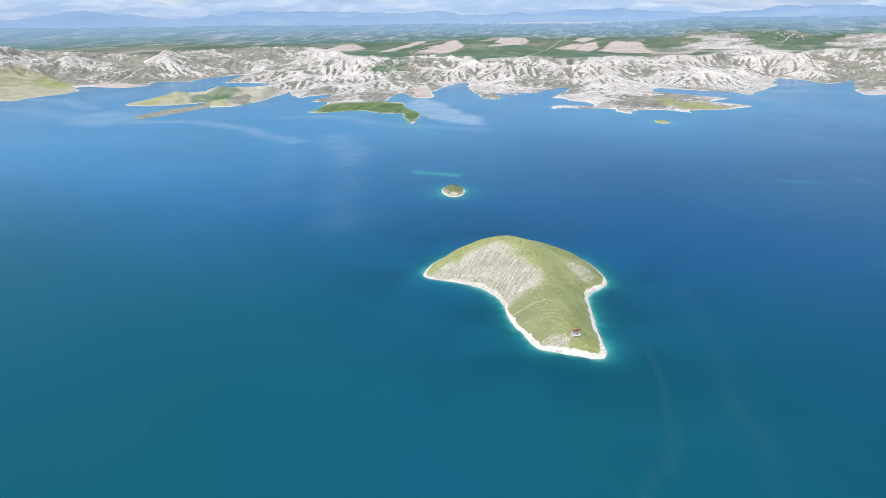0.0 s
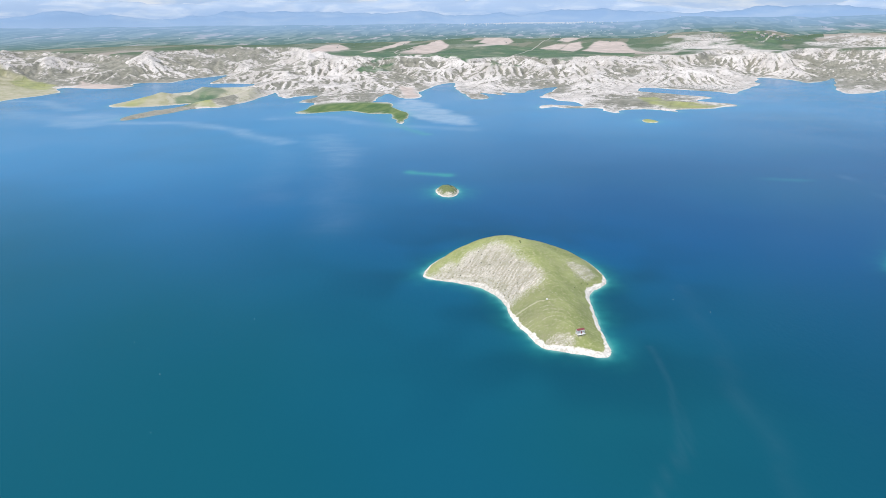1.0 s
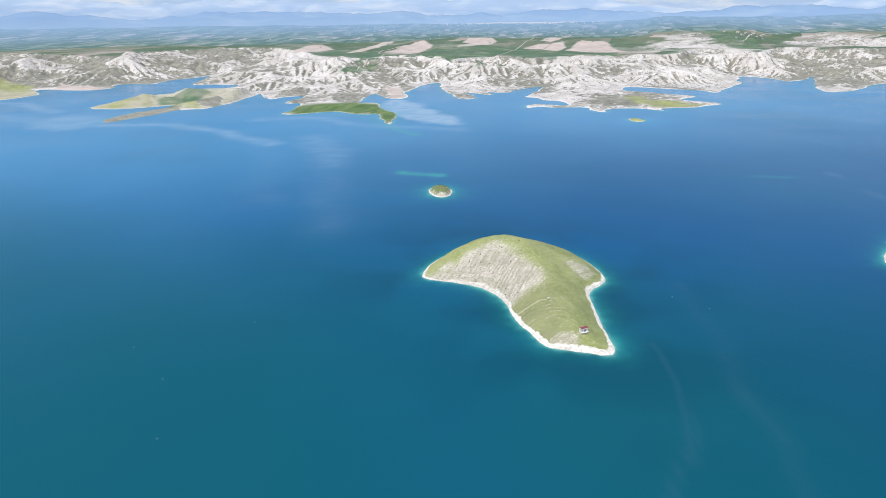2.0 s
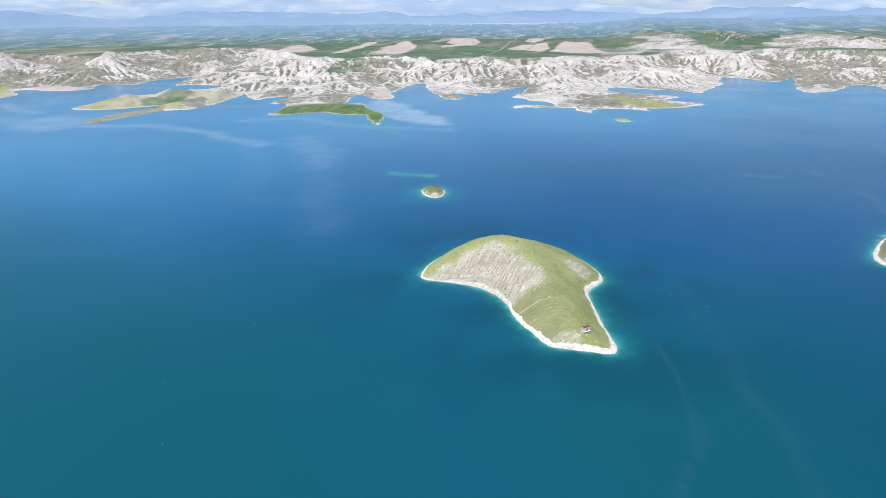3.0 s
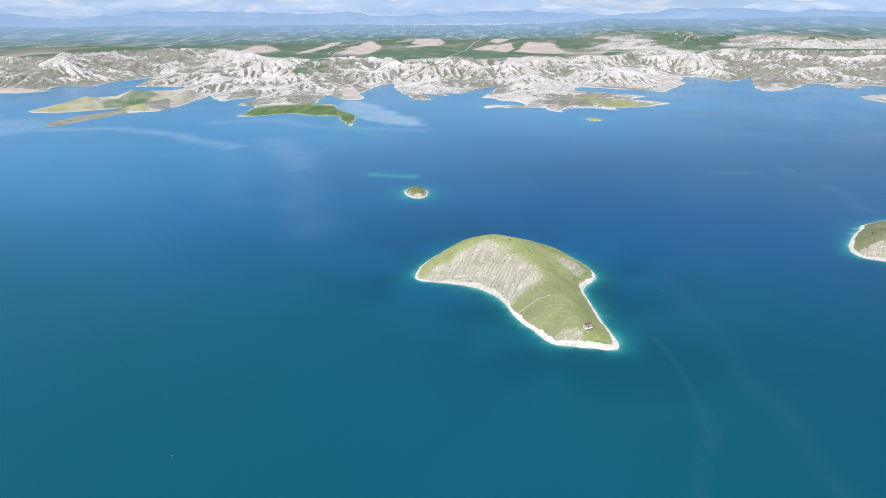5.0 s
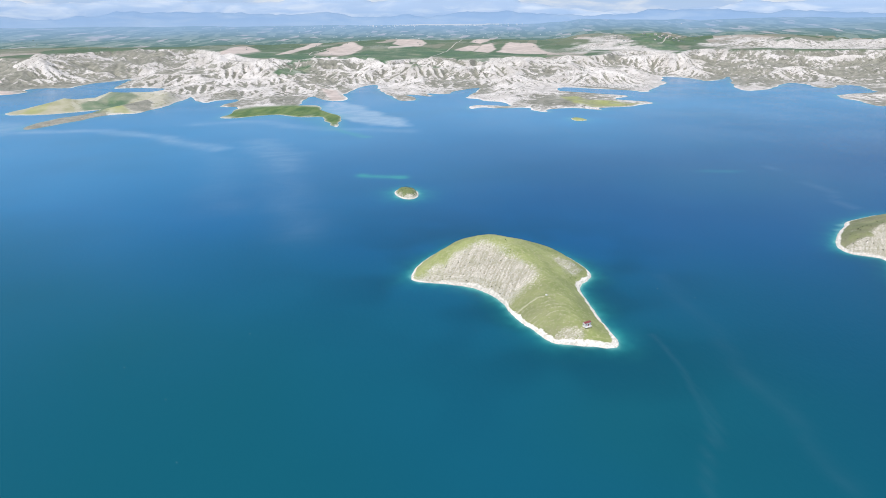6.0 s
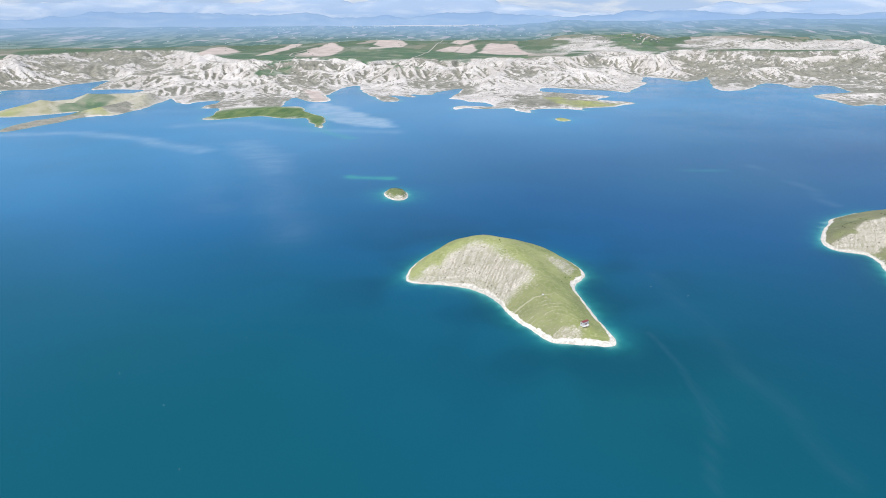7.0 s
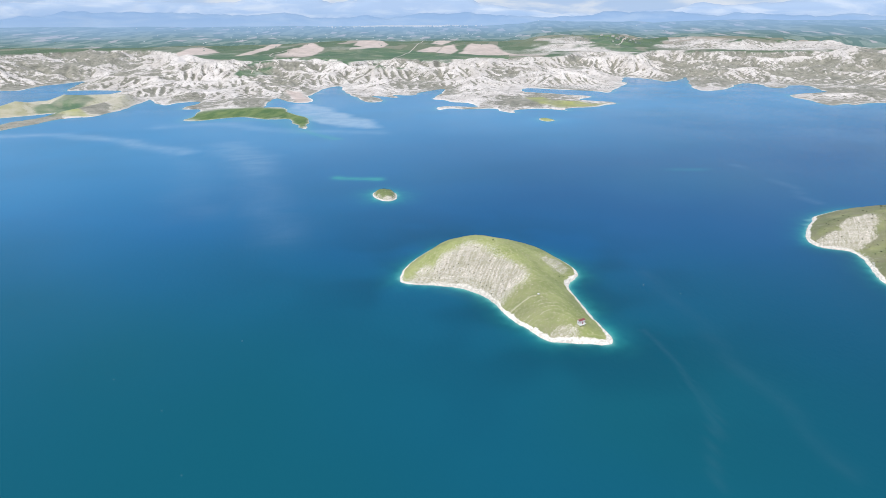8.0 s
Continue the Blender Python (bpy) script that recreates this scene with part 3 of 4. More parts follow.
knolls = fbm(GX, GY, 170, 3, 77, 0.4) * 30 * np.clip(g0 / 45, 0.15, 1) * np.clip(gd / 60, 0, 1) * np.maximum(np.clip(-gs / 60, 0, 1), 0.55 * upper(GX, GY) * ease(gs, 70, 160) * (1 - ease(gs, 330, 420)))
g1, _ = worn(np.where(gd > 0, np.maximum(g0 + knolls, 0.3), 0.0), gd, gs, 30, 0.085, 0.003, 0.045, upper(GX, GY))


CUT = g1 - np.where(gd > 0, g0, 0.0)
# small rills, on a finer grid over the nearer hills
fx, fy = np.arange(-1150, 1650, 3.6), np.arange(1070, 2150, 3.6)
FX, FY = np.meshgrid(fx, fy)
f0, fd, fs = plan_heights(FX, FY)
f0 = np.where(fd > 0, f0, 0.0) + np.where(fd > 0, sample(CUT, FX, FY, gx, gy), 0.0)
rim_fade = np.clip(np.minimum.reduce([FX + 1150, 1650 - FX, 2150 - FY]) / 80, 0, 1)
rills, flow = worn(f0 + fbm(FX, FY, 24, 2, 79) * 0.75 * np.clip(fd / 30, 0, 1) * np.clip(-fs / 40, 0, 1), fd, fs, 11, 0.15, 0.001, 0.06)
RILL = (rills - f0) * rim_fade
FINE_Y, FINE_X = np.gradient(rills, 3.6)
# slopes turned from the sun, later darkened in colour as shade
SHADE_SIDE = ease(-0.9 * FINE_X - 0.3 * FINE_Y, 0.06, 0.4) * rim_fade
# gullies: stream beds for scrub, and their shadow put into colour
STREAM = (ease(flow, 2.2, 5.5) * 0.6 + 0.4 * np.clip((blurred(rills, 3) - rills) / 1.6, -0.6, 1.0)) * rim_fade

HOLLOW = (blurred(g1, 5) - g1) / 4.0
SLOPE_Y, SLOPE_X = np.gradient(blurred(g1, 1), CELL)
STEEP = np.hypot(SLOPE_X, SLOPE_Y)

ANGLES = np.radians(np.concatenate([np.arange(-78, -46, 1.0), np.arange(-46, 56, 0.1), np.arange(56, 79, 1.0)]))
RANGES = np.concatenate([np.arange(1000, 1760, 3.4), np.arange(1760, 2500, 4.6), 2500 * 1.0085 ** np.arange(0, 80)])
RANGES = np.append(RANGES[RANGES < 4850], 4850.0)
TH, RR = np.meshgrid(ANGLES, RANGES)
X, Y = RR * np.sin(TH), RR * np.cos(TH)


def land(x, y):
    z, d, s = plan_heights(x, y)
    z = np.where(d > 0, z, 0.0) + sample(CUT, x, y, gx, gy) + sample(RILL, x, y, fx, fy)
    back, here = spits(x, y)
    z = np.where(d > 0, z * (1 - here) + here * np.minimum(back + 0.4 * fbm(x, y, 18, 3, 17), 0.4 + 0.55 * np.clip(d, 0, None)), z)
    return np.where(d > 0, np.maximum(z, np.minimum(d * 0.2, 1.6)), shore_height(d)), d, s


Z, D, S = land(X, Y)
hollow, steep = sample(HOLLOW, X, Y, gx, gy), sample(STEEP, X, Y, gx, gy)
crop = ease(S, -14, 12) * (1 - ease(steep, 0.2, 0.34) * (1 - ease(S, 250, 450)))
# scrub holds in stream beds; shade of gullies and north-east slopes is painted in
shade_side = sample(SHADE_SIDE, X, Y, fx, fy)
scrub_shade = np.clip(0.27 + 0.16 * hollow + 0.95 * sample(STREAM, X, Y, fx, fy) + 0.8 * shade_side + 0.62 * fbm(X, Y, 200, 5, 51, 0.6) + 0.5 * ease(-X, 300, 850) + 0.38 * ease(X, 900, 1300), 0, 1)


def patch(centre, radii, turn, soft=0.25):
    """1 inside an uneven oval, falling to 0 outside."""
    cx, cy = centre
    c, s_ = math.cos(turn), math.sin(turn)
    u, v = ((X - cx) * c + (Y - cy) * s_) / radii[0], (-(X - cx) * s_ + (Y - cy) * c) / radii[1]
    return 1 - ease(np.hypot(u, v) + 0.18 * fbm(X, Y, 90, 2, 61), 1 - soft, 1 + soft)


def parcel(corners, soft=6.0):
    """1 on a field with straight edges."""
    c = np.array(corners, float)
    (x0, y0), (x1, y1) = c.min(0) - 3 * soft, c.max(0) + 3 * soft
    at = (X > x0) & (X < x1) & (Y > y0) & (Y < y1)
    out = np.zeros_like(X)
    out[at] = ease(inside(X[at], Y[at], c) + 0.7 * soft * fbm(X[at], Y[at], 60, 2, 62), -soft, soft)
    return out


meadow = np.maximum.reduce([patch((-165, 1290), (118, 95), 0.0), patch((-70, 1190), (40, 90), 0.1)]) * ease(D, -1, 2.5)
YELLOW = [
    [(-1198, 1869), (-1206, 1956), (-1059, 1853), (-1020, 1727), (-1111, 1781)],
    [(-676, 1342), (-648, 1484), (-642, 1530), (-632, 1414), (-635, 1328)],
    [(-516, 1348), (-517, 1440), (-484, 1405), (-435, 1318), (-466, 1315)],
    [(459, 1407), (507, 1419), (502, 1327), (622, 1244), (603, 1209), (469, 1224), (446, 1288)],
]
mustard = np.maximum.reduce([parcel(c) for c in YELLOW]) * ease(D, 3, 10) * (0.8 + 0.5 * fbm(X, Y, 60, 3, 67)).clip(0, 1)
STRAW = [
    [(-1010, 1440), (-1320, 1560), (-1287, 1966), (-1179, 1953), (-1022, 1771), (-934, 1649), (-956, 1541)],
    [(-700, 1350), (-660, 1500), (-626, 1530), (-562, 1404), (-555, 1360), (-600, 1350)],
]
straw = np.maximum.reduce([parcel(c, 12.0) for c in STRAW] + [0.75 * patch((-555, 1400), (185, 250), -0.1)]) * ease(D, 0, 4) * 0.9
SOWN = [
    [(158, 1886), (232, 2018), (285, 2090), (296, 2049), (276, 1984), (209, 1927)],
    [(-218, 1914), (-206, 2094), (-111, 2220), (-112, 2073), (-131, 1943), (-170, 1919)],
    [(-371, 2374), (-324, 2598), (-205, 2583), (-33, 2375), (-111, 2194), (-222, 2210), (-275, 2279)],
    [(-36, 2311), (75, 2253), (103, 2098), (159, 2064), (259, 2181), (333, 2213), (383, 2042), (485, 2143), (750, 2169), (860, 2151), (683, 2250), (492, 2417), (459, 2573), (344, 2709), (108, 2678), (28, 2432)],
    [(-585, 1457), (-571, 1539), (-551, 1605), (-487, 1546), (-503, 1442), (-511, 1333), (-546, 1374)],
    [(1130, 2200), (1190, 2120), (1330, 2420), (1500, 2900), (1300, 2900), (1180, 2400)],
]
sown = np.maximum.reduce([parcel(c) for c in SOWN]) * (0.85 + 0.35 * fbm(X, Y, 90, 4, 68)).clip(0.3, 1) * ease(D, 2, 8) * (1 - ease(steep, 0.32, 0.5))
PARCELS = [
    [(-103, 2543), (-48, 2670), (-1, 2894), (67, 3201), (95, 2746), (30, 2478), (-10, 2393), (-42, 2464)],
    [(236, 2901), (313, 3326), (425, 3400), (393, 2931), (321, 2713)],
    [(441, 2576), (539, 2716), (579, 2677), (505, 2489)],
    [(499, 2465), (594, 2708), (665, 2817), (614, 2553), (534, 2364)],
    [(578, 2406), (754, 2852), (832, 2748), (763, 2430), (772, 2285), (657, 2301)],
    [(579, 2887), (777, 3408), (792, 3183), (605, 2783)],
    [(-241, 2490), (-189, 2727), (-100, 3382), (-71, 3179), (-132, 2718), (-200, 2485)],
    [(-454, 2470), (-460, 2898), (-413, 3109), (-313, 2712), (-372, 2554)],
    [(-965, 1753), (-1032, 1940), (-911, 1841), (-808, 1779), (-835, 1729), (-880, 1712)],
    [(-80, 1683), (-40, 1672), (-39, 1566), (-25, 1446), (-56, 1432), (-66, 1548)],
]
fallow = np.maximum.reduce([parcel(c) for c in PARCELS])
brown = np.maximum(parcel([(-497, 1421), (-477, 1511), (-435, 1450), (-420, 1370), (-456, 1367)]), patch((-545, 1270), (48, 110), -0.35) * 0.9)
sown, straw, mustard = sown * (1 - fallow), straw * (1 - brown), mustard * (1 - 0.8 * brown)
tame = np.maximum.reduce([patch((-165, 1290), (150, 110), 0.0), patch((-70, 1190), (60, 120), 0.1), patch((-560, 1400), (190, 270), -0.1), patch((-1010, 1600), (150, 230), 0.0), meadow])
scrub_shade = np.clip(scrub_shade + 0.28 * patch((570, 1330), (210, 130), -0.1), 0, 1)
scrub_shade = np.maximum(scrub_shade * (1 - tame), np.maximum(0.3 * tame, brown))
quarry = ease(fbm(X, Y, 330, 4, 55), 0.02, 0.3) * (0.25 + 0.7 * ease(X, 700, 1200)) * (1 - sown) * (1 - ease(S, 500, 800))
crop = crop * (1 - quarry)
scarp = upper(X, Y) * ease(S + 30 * fbm(X, Y, 120, 3, 56), 82, 102) * (1 - ease(S + 90 * fbm(X, Y, 160, 3, 57), 245, 275))
crop = crop * (1 - 0.95 * scarp) * (1 - tame)
scrub_shade = scrub_shade * (1 - 0.45 * scarp)
THICKET = [
    [(-334, 1457), (-341, 1624), (-302, 1686), (-258, 1570), (-267, 1445), (-300, 1409)],
    [(-216, 1521), (-181, 1576), (-132, 1529), (-97, 1411), (-144, 1379), (-181, 1405)],
    [(-101, 1600), (-81, 1680), (-70, 1594), (-72, 1449), (-88, 1475)],
    [(1273, 1944), (1248, 1833), (1476, 2022), (1429, 1903), (1128, 1615), (1000, 1524)],
    [(547, 1613), (639, 1639), (693, 1545), (726, 1409), (677, 1370), (575, 1460)],
    [(-43, 1776), (30, 1693), (37, 1569), (-18, 1551), (-44, 1644)],
]
scrub_shade = np.maximum(scrub_shade, 0.75 * np.maximum.reduce([parcel(c, 9.0) for c in THICKET]))
beach = (1 - ease(D, 1.5, 6)) * np.clip(0.4 + 1.2 * fbm(X, Y, 60, 3, 66), 0, 1) * (1 - 0.8 * tame)
covers = {"scrub_shade": scrub_shade, "crop": crop, "meadow": meadow, "mustard": mustard, "fallow": fallow, "beach": beach, "straw": straw, "sown": sown, "tame": tame}
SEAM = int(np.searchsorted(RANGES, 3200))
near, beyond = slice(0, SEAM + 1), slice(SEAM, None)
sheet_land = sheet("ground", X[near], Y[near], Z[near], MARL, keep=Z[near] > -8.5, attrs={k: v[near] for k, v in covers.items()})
tagged(sheet_land, "pale eroded marl hills along the lake with green fields above", "ground", kind="structure")
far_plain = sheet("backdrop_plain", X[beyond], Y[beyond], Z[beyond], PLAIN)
tagged(far_plain, "distant plain of green and straw fields with blue haze painted in", "plain", kind="structure")


# ---- mountain ranges round the horizon ----
def mountains(name, label, radius, base, height, size, seed, mat):
    a = np.radians(np.arange(0, 360.01, 0.3))
    u = np.array([0.0, 0.25, 0.5, 0.75, 1.0, 1.3])
    A, U = np.meshgrid(a, u)
    crest = height * (0.62 + 0.3 * fbm(np.cos(A) * size, np.sin(A) * size, 1.0, 7, seed, 0.56)) + base
    rise = np.where(U <= 1, U, 1 - (U - 1) * 2)
    r = radius + U * 110
    z = base - 20 + (crest - base + 20) * rise + 10 * wave(A * 60, U * 3, seed + 3) * (U > 0) * (U < 1)
    ob = sheet(name, r * np.sin(A), r * np.cos(A), z, mat)
    return tagged(ob, label, "mountains", kind="structure")


mountains("backdrop_near_range", "mountain range beyond the plain, painted blue with haze", 4690, 128, 150, 6.0, 71, RANGE_NEAR)
mountains("backdrop_far_range", "far mountains painted pale with haze and patches of light", 4830, 135, 262, 3.4, 83, RANGE_FAR)


# ---- islands ----
def island(name, label, outline, crest, step, power, cover, soft=1.5):
    lo, hi = outline.min(0) - 8, outline.max(0) + 8
    x, y = np.meshgrid(np.arange(lo[0], hi[0], step), np.arange(lo[1], hi[1], step))
    d = inside(x, y, outline) + fbm(x, y, 7, 3, 33) * 0.55
    c, top = to_line(x, y, [p[:2] for p in crest], [p[2] for p in crest])
    in_d = np.clip(d - 1.6, 0, None)
    f = in_d / (in_d + c + 1.5)
    z = top * f ** power
    for _ in range(2):
        z = blurred(z, max(1, round(soft / step)))
    attrs = cover(x, y, z, d, c)
    attrs.setdefault("lush", np.zeros_like(z))
    # beds crop out in ribs down the slope, with tufts of grass between them
    ribs = ridged(0.76 * x - 0.65 * y, 0.1 * (0.65 * x + 0.76 * y), 2.8, 2, 90)
    cross = ridged(0.45 * x + 0.89 * y, 0.12 * (0.89 * x - 0.45 * y), 4.2, 2, 91)
    attrs["crack"] = np.maximum(1 - ease(ribs, 0.3, 0.62), 0.8 * (1 - ease(cross, 0.22, 0.5)))
    z = z + attrs["ledge"] * 0.25 + attrs["rock"] * ((ribs - 0.4) * 0.75 + (cross - 0.4) * 0.45) * ease(d, 2.5, 7) + fbm(x, y, 22, 4, 92) * 0.5 * ease(d, 2, 12)
    z = np.where(d > 0, np.maximum(z, np.minimum(d * 0.22, 0.8)), shore_height(d))
    ob = sheet(name, x, y, z, ISLAND, keep=z > -3.5, attrs=attrs)
    tagged(ob, label, "island", kind="structure")
    grid = (x[0], y[:, 0], z)

    def ground(px, py):
        gx, gy, gz = grid
        i = np.clip(int((px - gx[0]) / step), 0, len(gx) - 2)
        j = np.clip(int((py - gy[0]) / step), 0, len(gy) - 2)
        u, v = (px - gx[i]) / step, (py - gy[j]) / step
        return float((gz[j, i] * (1 - u) + gz[j, i + 1] * u) * (1 - v) + (gz[j + 1, i] * (1 - u) + gz[j + 1, i + 1] * u) * v)

    return ground


STONY = np.array([(-17, 407), (-2, 410), (11, 414), (27, 420), (39, 410), (47, 390), (53, 372), (52, 361), (43, 355), (28, 350), (20, 365), (6, 380), (-12, 392), (-20, 400)], float)


def grassy_cover(x, y, z, d, c):
    n = fbm(x, y, 18, 3, 95)
    west = ease(inside(x, y, STONY) + 5 * n, -11, 9)
    notch = (1 - ease(np.hypot((x - 86) / 17, (y - 390) / 11) + 0.5 * n, 0.4, 1.15))
    tip = (1 - ease(np.hypot((x - 52) / 12, (y - 303) / 6) + 0.4 * n, 0.6, 1.2)) * 0.8
    dry = 0.46 * (1 - ease(x + 4 * n, 50, 68)) * (1 - ease(y, 350, 374)) + 0.15 * ease(n, 0.0, 0.5)
    rock = np.clip(np.maximum.reduce([west, notch * 0.6, tip * 0.8]), 0, 1)
    # old beds round the end of the spur crop out as arcs
    ring = np.hypot(x - 47, y - 303) + 1.3 * n
    arcs = np.abs(ring / 3.7 - np.floor(ring / 3.7) - 0.5)
    ledge = (1 - ease(arcs, 0.08, 0.32)) * ease(ring, 8, 13) * (1 - ease(ring, 38.5, 41)) * (1 - ease(x + 5 * n, 54, 70)) * ease(fbm(x, y, 18, 3, 99), -0.9, 0.1)
    track = 1 - ease(np.abs(ring - 37.5), 0.3, 0.9)
    ledge = np.maximum(0.62 * ledge, track * (1 - ease(x, 53, 60)) * ease(y, 318, 326))
    n2 = fbm(x, y, 6, 3, 94)
    wide = 1.45 + 0.8 * n + 1.2 * n2 + 2.0 * (1 - ease(y + 2 * n, 296, 304)) * ease(x, 46, 56) + 0.4 * (1 - ease(y, 300, 345)) * (1 - ease(x, 64, 80))
    wide = wide + 1.0 * ease(x, 72, 82) * (1 - ease(y, 370, 400))
    return {"rock": rock, "dry": np.clip(dry, 0, 1), "ledge": ledge, "beach": 1 - ease(d, wide * 0.6, wide + 0.6)}


def bare_cover(x, y, z, d, c):
    n = fbm(x, y, 14, 3, 96)
    scree = np.array([(308, 398), (337, 405), (368, 417), (387, 414), (382, 400), (358, 386), (336, 374), (322, 380)], float)
    rock = ease(inside(x, y, scree) + 5 * n, -5, 5) + 0.25 * ease(n, 0.3, 0.7)
    return {"rock": np.clip(rock, 0, 1), "dry": np.clip(0.95 + 0.5 * n, 0, 1), "lush": np.clip(0.1 + 0.6 * fbm(x, y, 22, 3, 93), 0, 1), "ledge": 0 * n, "beach": 1 - ease(d, 1.4 + n, 3.4 + n)}


def small_cover(x, y, z, d, c):
    n = fbm(x, y, 6, 3, 97)
    face = 1 - ease(d + 3 * n, 2, 6)
    front = (1 - ease(y + 2.5 * n, y.mean() - 15, y.mean() - 9)) * 0.75
    return {"rock": np.maximum(face * 0.55, front), "dry": np.clip(0.3 + 0.9 * n, 0, 1), "lush": 0 * n + 0.95, "ledge": 0 * n, "beach": 1 - ease(d, 0.6, 1.7 + n)}


def yellow_cover(x, y, z, d, c):
    n = fbm(x, y, 6, 3, 98)
    return {"rock": 0 * n, "dry": 0 * n, "ledge": 0 * n, "beach": (1 - ease(d + 2 * n, 0.8, 2.6)) * 0.6}


on_grassy = island("island_grassy", "steep green island with a white shore and a stony flank", GRASSY, GRASSY_CREST, 0.5, 0.6, grassy_cover, 5.0)
on_round = island("island_round", "small round green islet ringed by white rock", ROUND_ISLET, ROUND_CREST, 0.6, 0.5, small_cover)
on_east = island("island_east", "scrubby hill island with pale scree above a white shore", EAST_HILL, EAST_CREST, 1.0, 0.6, bare_cover, 5.0)
island("island_yellow", "low islet covered with yellow-green grass", YELLOW_ISLET, YELLOW_CREST, 1.2, 0.5, yellow_cover)


# ---- things ----
def part(name, bm, mat, parent, label="", smooth=False):
    me = bpy.data.meshes.new(name)
    bm.to_mesh(me)
    bm.free()
    me.materials.append(mat)
    if smooth:
        for p in me.polygons:
            p.use_smooth = True
    ob = new(name, me)
    ob.parent = parent
    return tagged(ob, label)


def block(w, d, h, x=0.0, y=0.0, z=0.0, bevel=0.03, bm=None):
    """A box with eased edges, its foot at z."""
    bm = bm or bmesh.new()
    made = bmesh.ops.create_cube(bm, size=1.0, matrix=Matrix.Translation((x, y, z + h / 2)) @ Matrix.Diagonal((w, d, h, 1)))
    if bevel:
        edges = {e for v in made["verts"] for e in v.link_edges}
        bmesh.ops.bevel(bm, geom=list(edges), offset=bevel, segments=1, affect="EDGES")
    return bm


def gable(w, d, rise, over, thick):
    """A pitched roof with eaves, its ridge along x."""
    bm = bmesh.new()
    for side in (-1, 1):
        run, drop = d / 2 + over, rise * (d / 2 + over) / (d / 2)
        pts = [(-w / 2 - over, 0, rise), (w / 2 + over, 0, rise), (w / 2 + over, side * run, rise - drop), (-w / 2 - over, side * run, rise - drop)]
        low = [bm.verts.new(p) for p in pts]
        top = [bm.verts.new((p[0], p[1], p[2] + thick)) for p in pts]
        bm.faces.new(low), bm.faces.new(top)
        for k in range(4):
            bm.faces.new((low[k], low[(k + 1) % 4], top[(k + 1) % 4], top[k]))
    bmesh.ops.recalc_face_normals(bm, faces=bm.faces)
    return bm


def make_hut(x, y, turn):
    base = on_grassy(x, y)
    hut = tagged(new("lakeside_hut"), "small whitewashed hut with a red sheet roof on dark posts", "hut")
    hut.matrix_world = pose(x, y, base, 0, 0, turn)
    hut.scale = (0.9, 0.8, 0.85)
    w, d, h, up_ = 5.0, 2.4, 2.6, 0.35
    part("deck", block(w + 0.5, d + 1.4, 0.16, 0, -0.6, up_ - 0.16), WHITEWASH, hut, "whitewashed deck")
    for px in (-2.4, 0.0, 2.4):
        for py in (-2.3, 0.9):
            part("post", block(0.18, 0.18, up_ + 0.9, px, py, -1.0), TIMBER, hut)
    walls = part("walls", block(w, d, h, 0, 0, up_), WHITEWASH, hut, "whitewashed plank walls")
    for side in (-1, 1):
        bm = bmesh.new()
        a = [bm.verts.new((side * (w / 2 - 0.05), q, r)) for q, r in ((-d / 2, up_ + h), (d / 2, up_ + h), (0, up_ + h + 0.5))]
        b = [bm.verts.new((side * w / 2, v.co.y, v.co.z)) for v in a]
        bm.faces.new(a), bm.faces.new(b)
        for k in range(3):
            bm.faces.new((a[k], a[(k + 1) % 3], b[(k + 1) % 3], b[k]))
        bmesh.ops.recalc_face_normals(bm, faces=bm.faces)
        part("gable_end", bm, WHITEWASH, hut)
    roof = part("roof", gable(w, d, 0.5, 0.16, 0.09), ROOF_RED, hut, "dark red sheet roof")
    roof.location = (0, 0, up_ + h)
    part("ridge_cap", block(w + 0.34, 0.24, 0.06, 0, 0, 0.58), ROOF_RED, roof)
    door = part("door", block(0.9, 0.07, 2.0, 0.3, -d / 2 - 0.03, up_), ROOF_RED, hut, "red boarded door")
    part("handle", block(0.12, 0.05, 0.04, 0.6, -d / 2 - 0.09, up_ + 1.0, 0.01), TIMBER, door)
    for px in (-1.5, 1.7):
        win = part("window", block(0.7, 0.08, 0.7, px, -d / 2 - 0.03, up_ + 1.2), WHITEWASH, hut)
        part("pane", block(0.5, 0.04, 0.5, px, -d / 2 - 0.06, up_ + 1.3, 0.01), GLASS, win)
    win = part("window", block(0.08, 0.8, 0.8, -w / 2 - 0.03, 0, up_ + 1.1), WHITEWASH, hut)
    part("pane", block(0.04, 0.6, 0.6, -w / 2 - 0.06, 0, up_ + 1.2, 0.01), GLASS, win)
    eave = part("door_canopy", block(1.4, 0.5, 0.06, 0, 0, 0, 0.01), WHITEWASH, hut)
    eave.matrix_local = pose(0.3, -d / 2 - 0.25, up_ + 2.15, 10)
    for k in range(3):
        part("step", block(0.9, 0.28, 0.14, 0.3, -d / 2 - 1.45 - 0.28 * k, up_ - 0.25 - 0.2 * k), GREY_WOOD, hut)
    return hut


def stone(rng, size, bm, at=(0, 0, 0), squash=0.65):
    """A rough boulder."""
    made = bmesh.ops.create_icosphere(bm, subdivisions=1, radius=1.0)["verts"]
    k = [rng.uniform(0.75, 1.2) for _ in range(3)]
    for v in made:
        f = size * rng.uniform(0.82, 1.12)
        v.co = Vector((v.co.x * k[0] * f, v.co.y * k[1] * f, v.co.z * k[2] * f * squash)) + Vector(at)


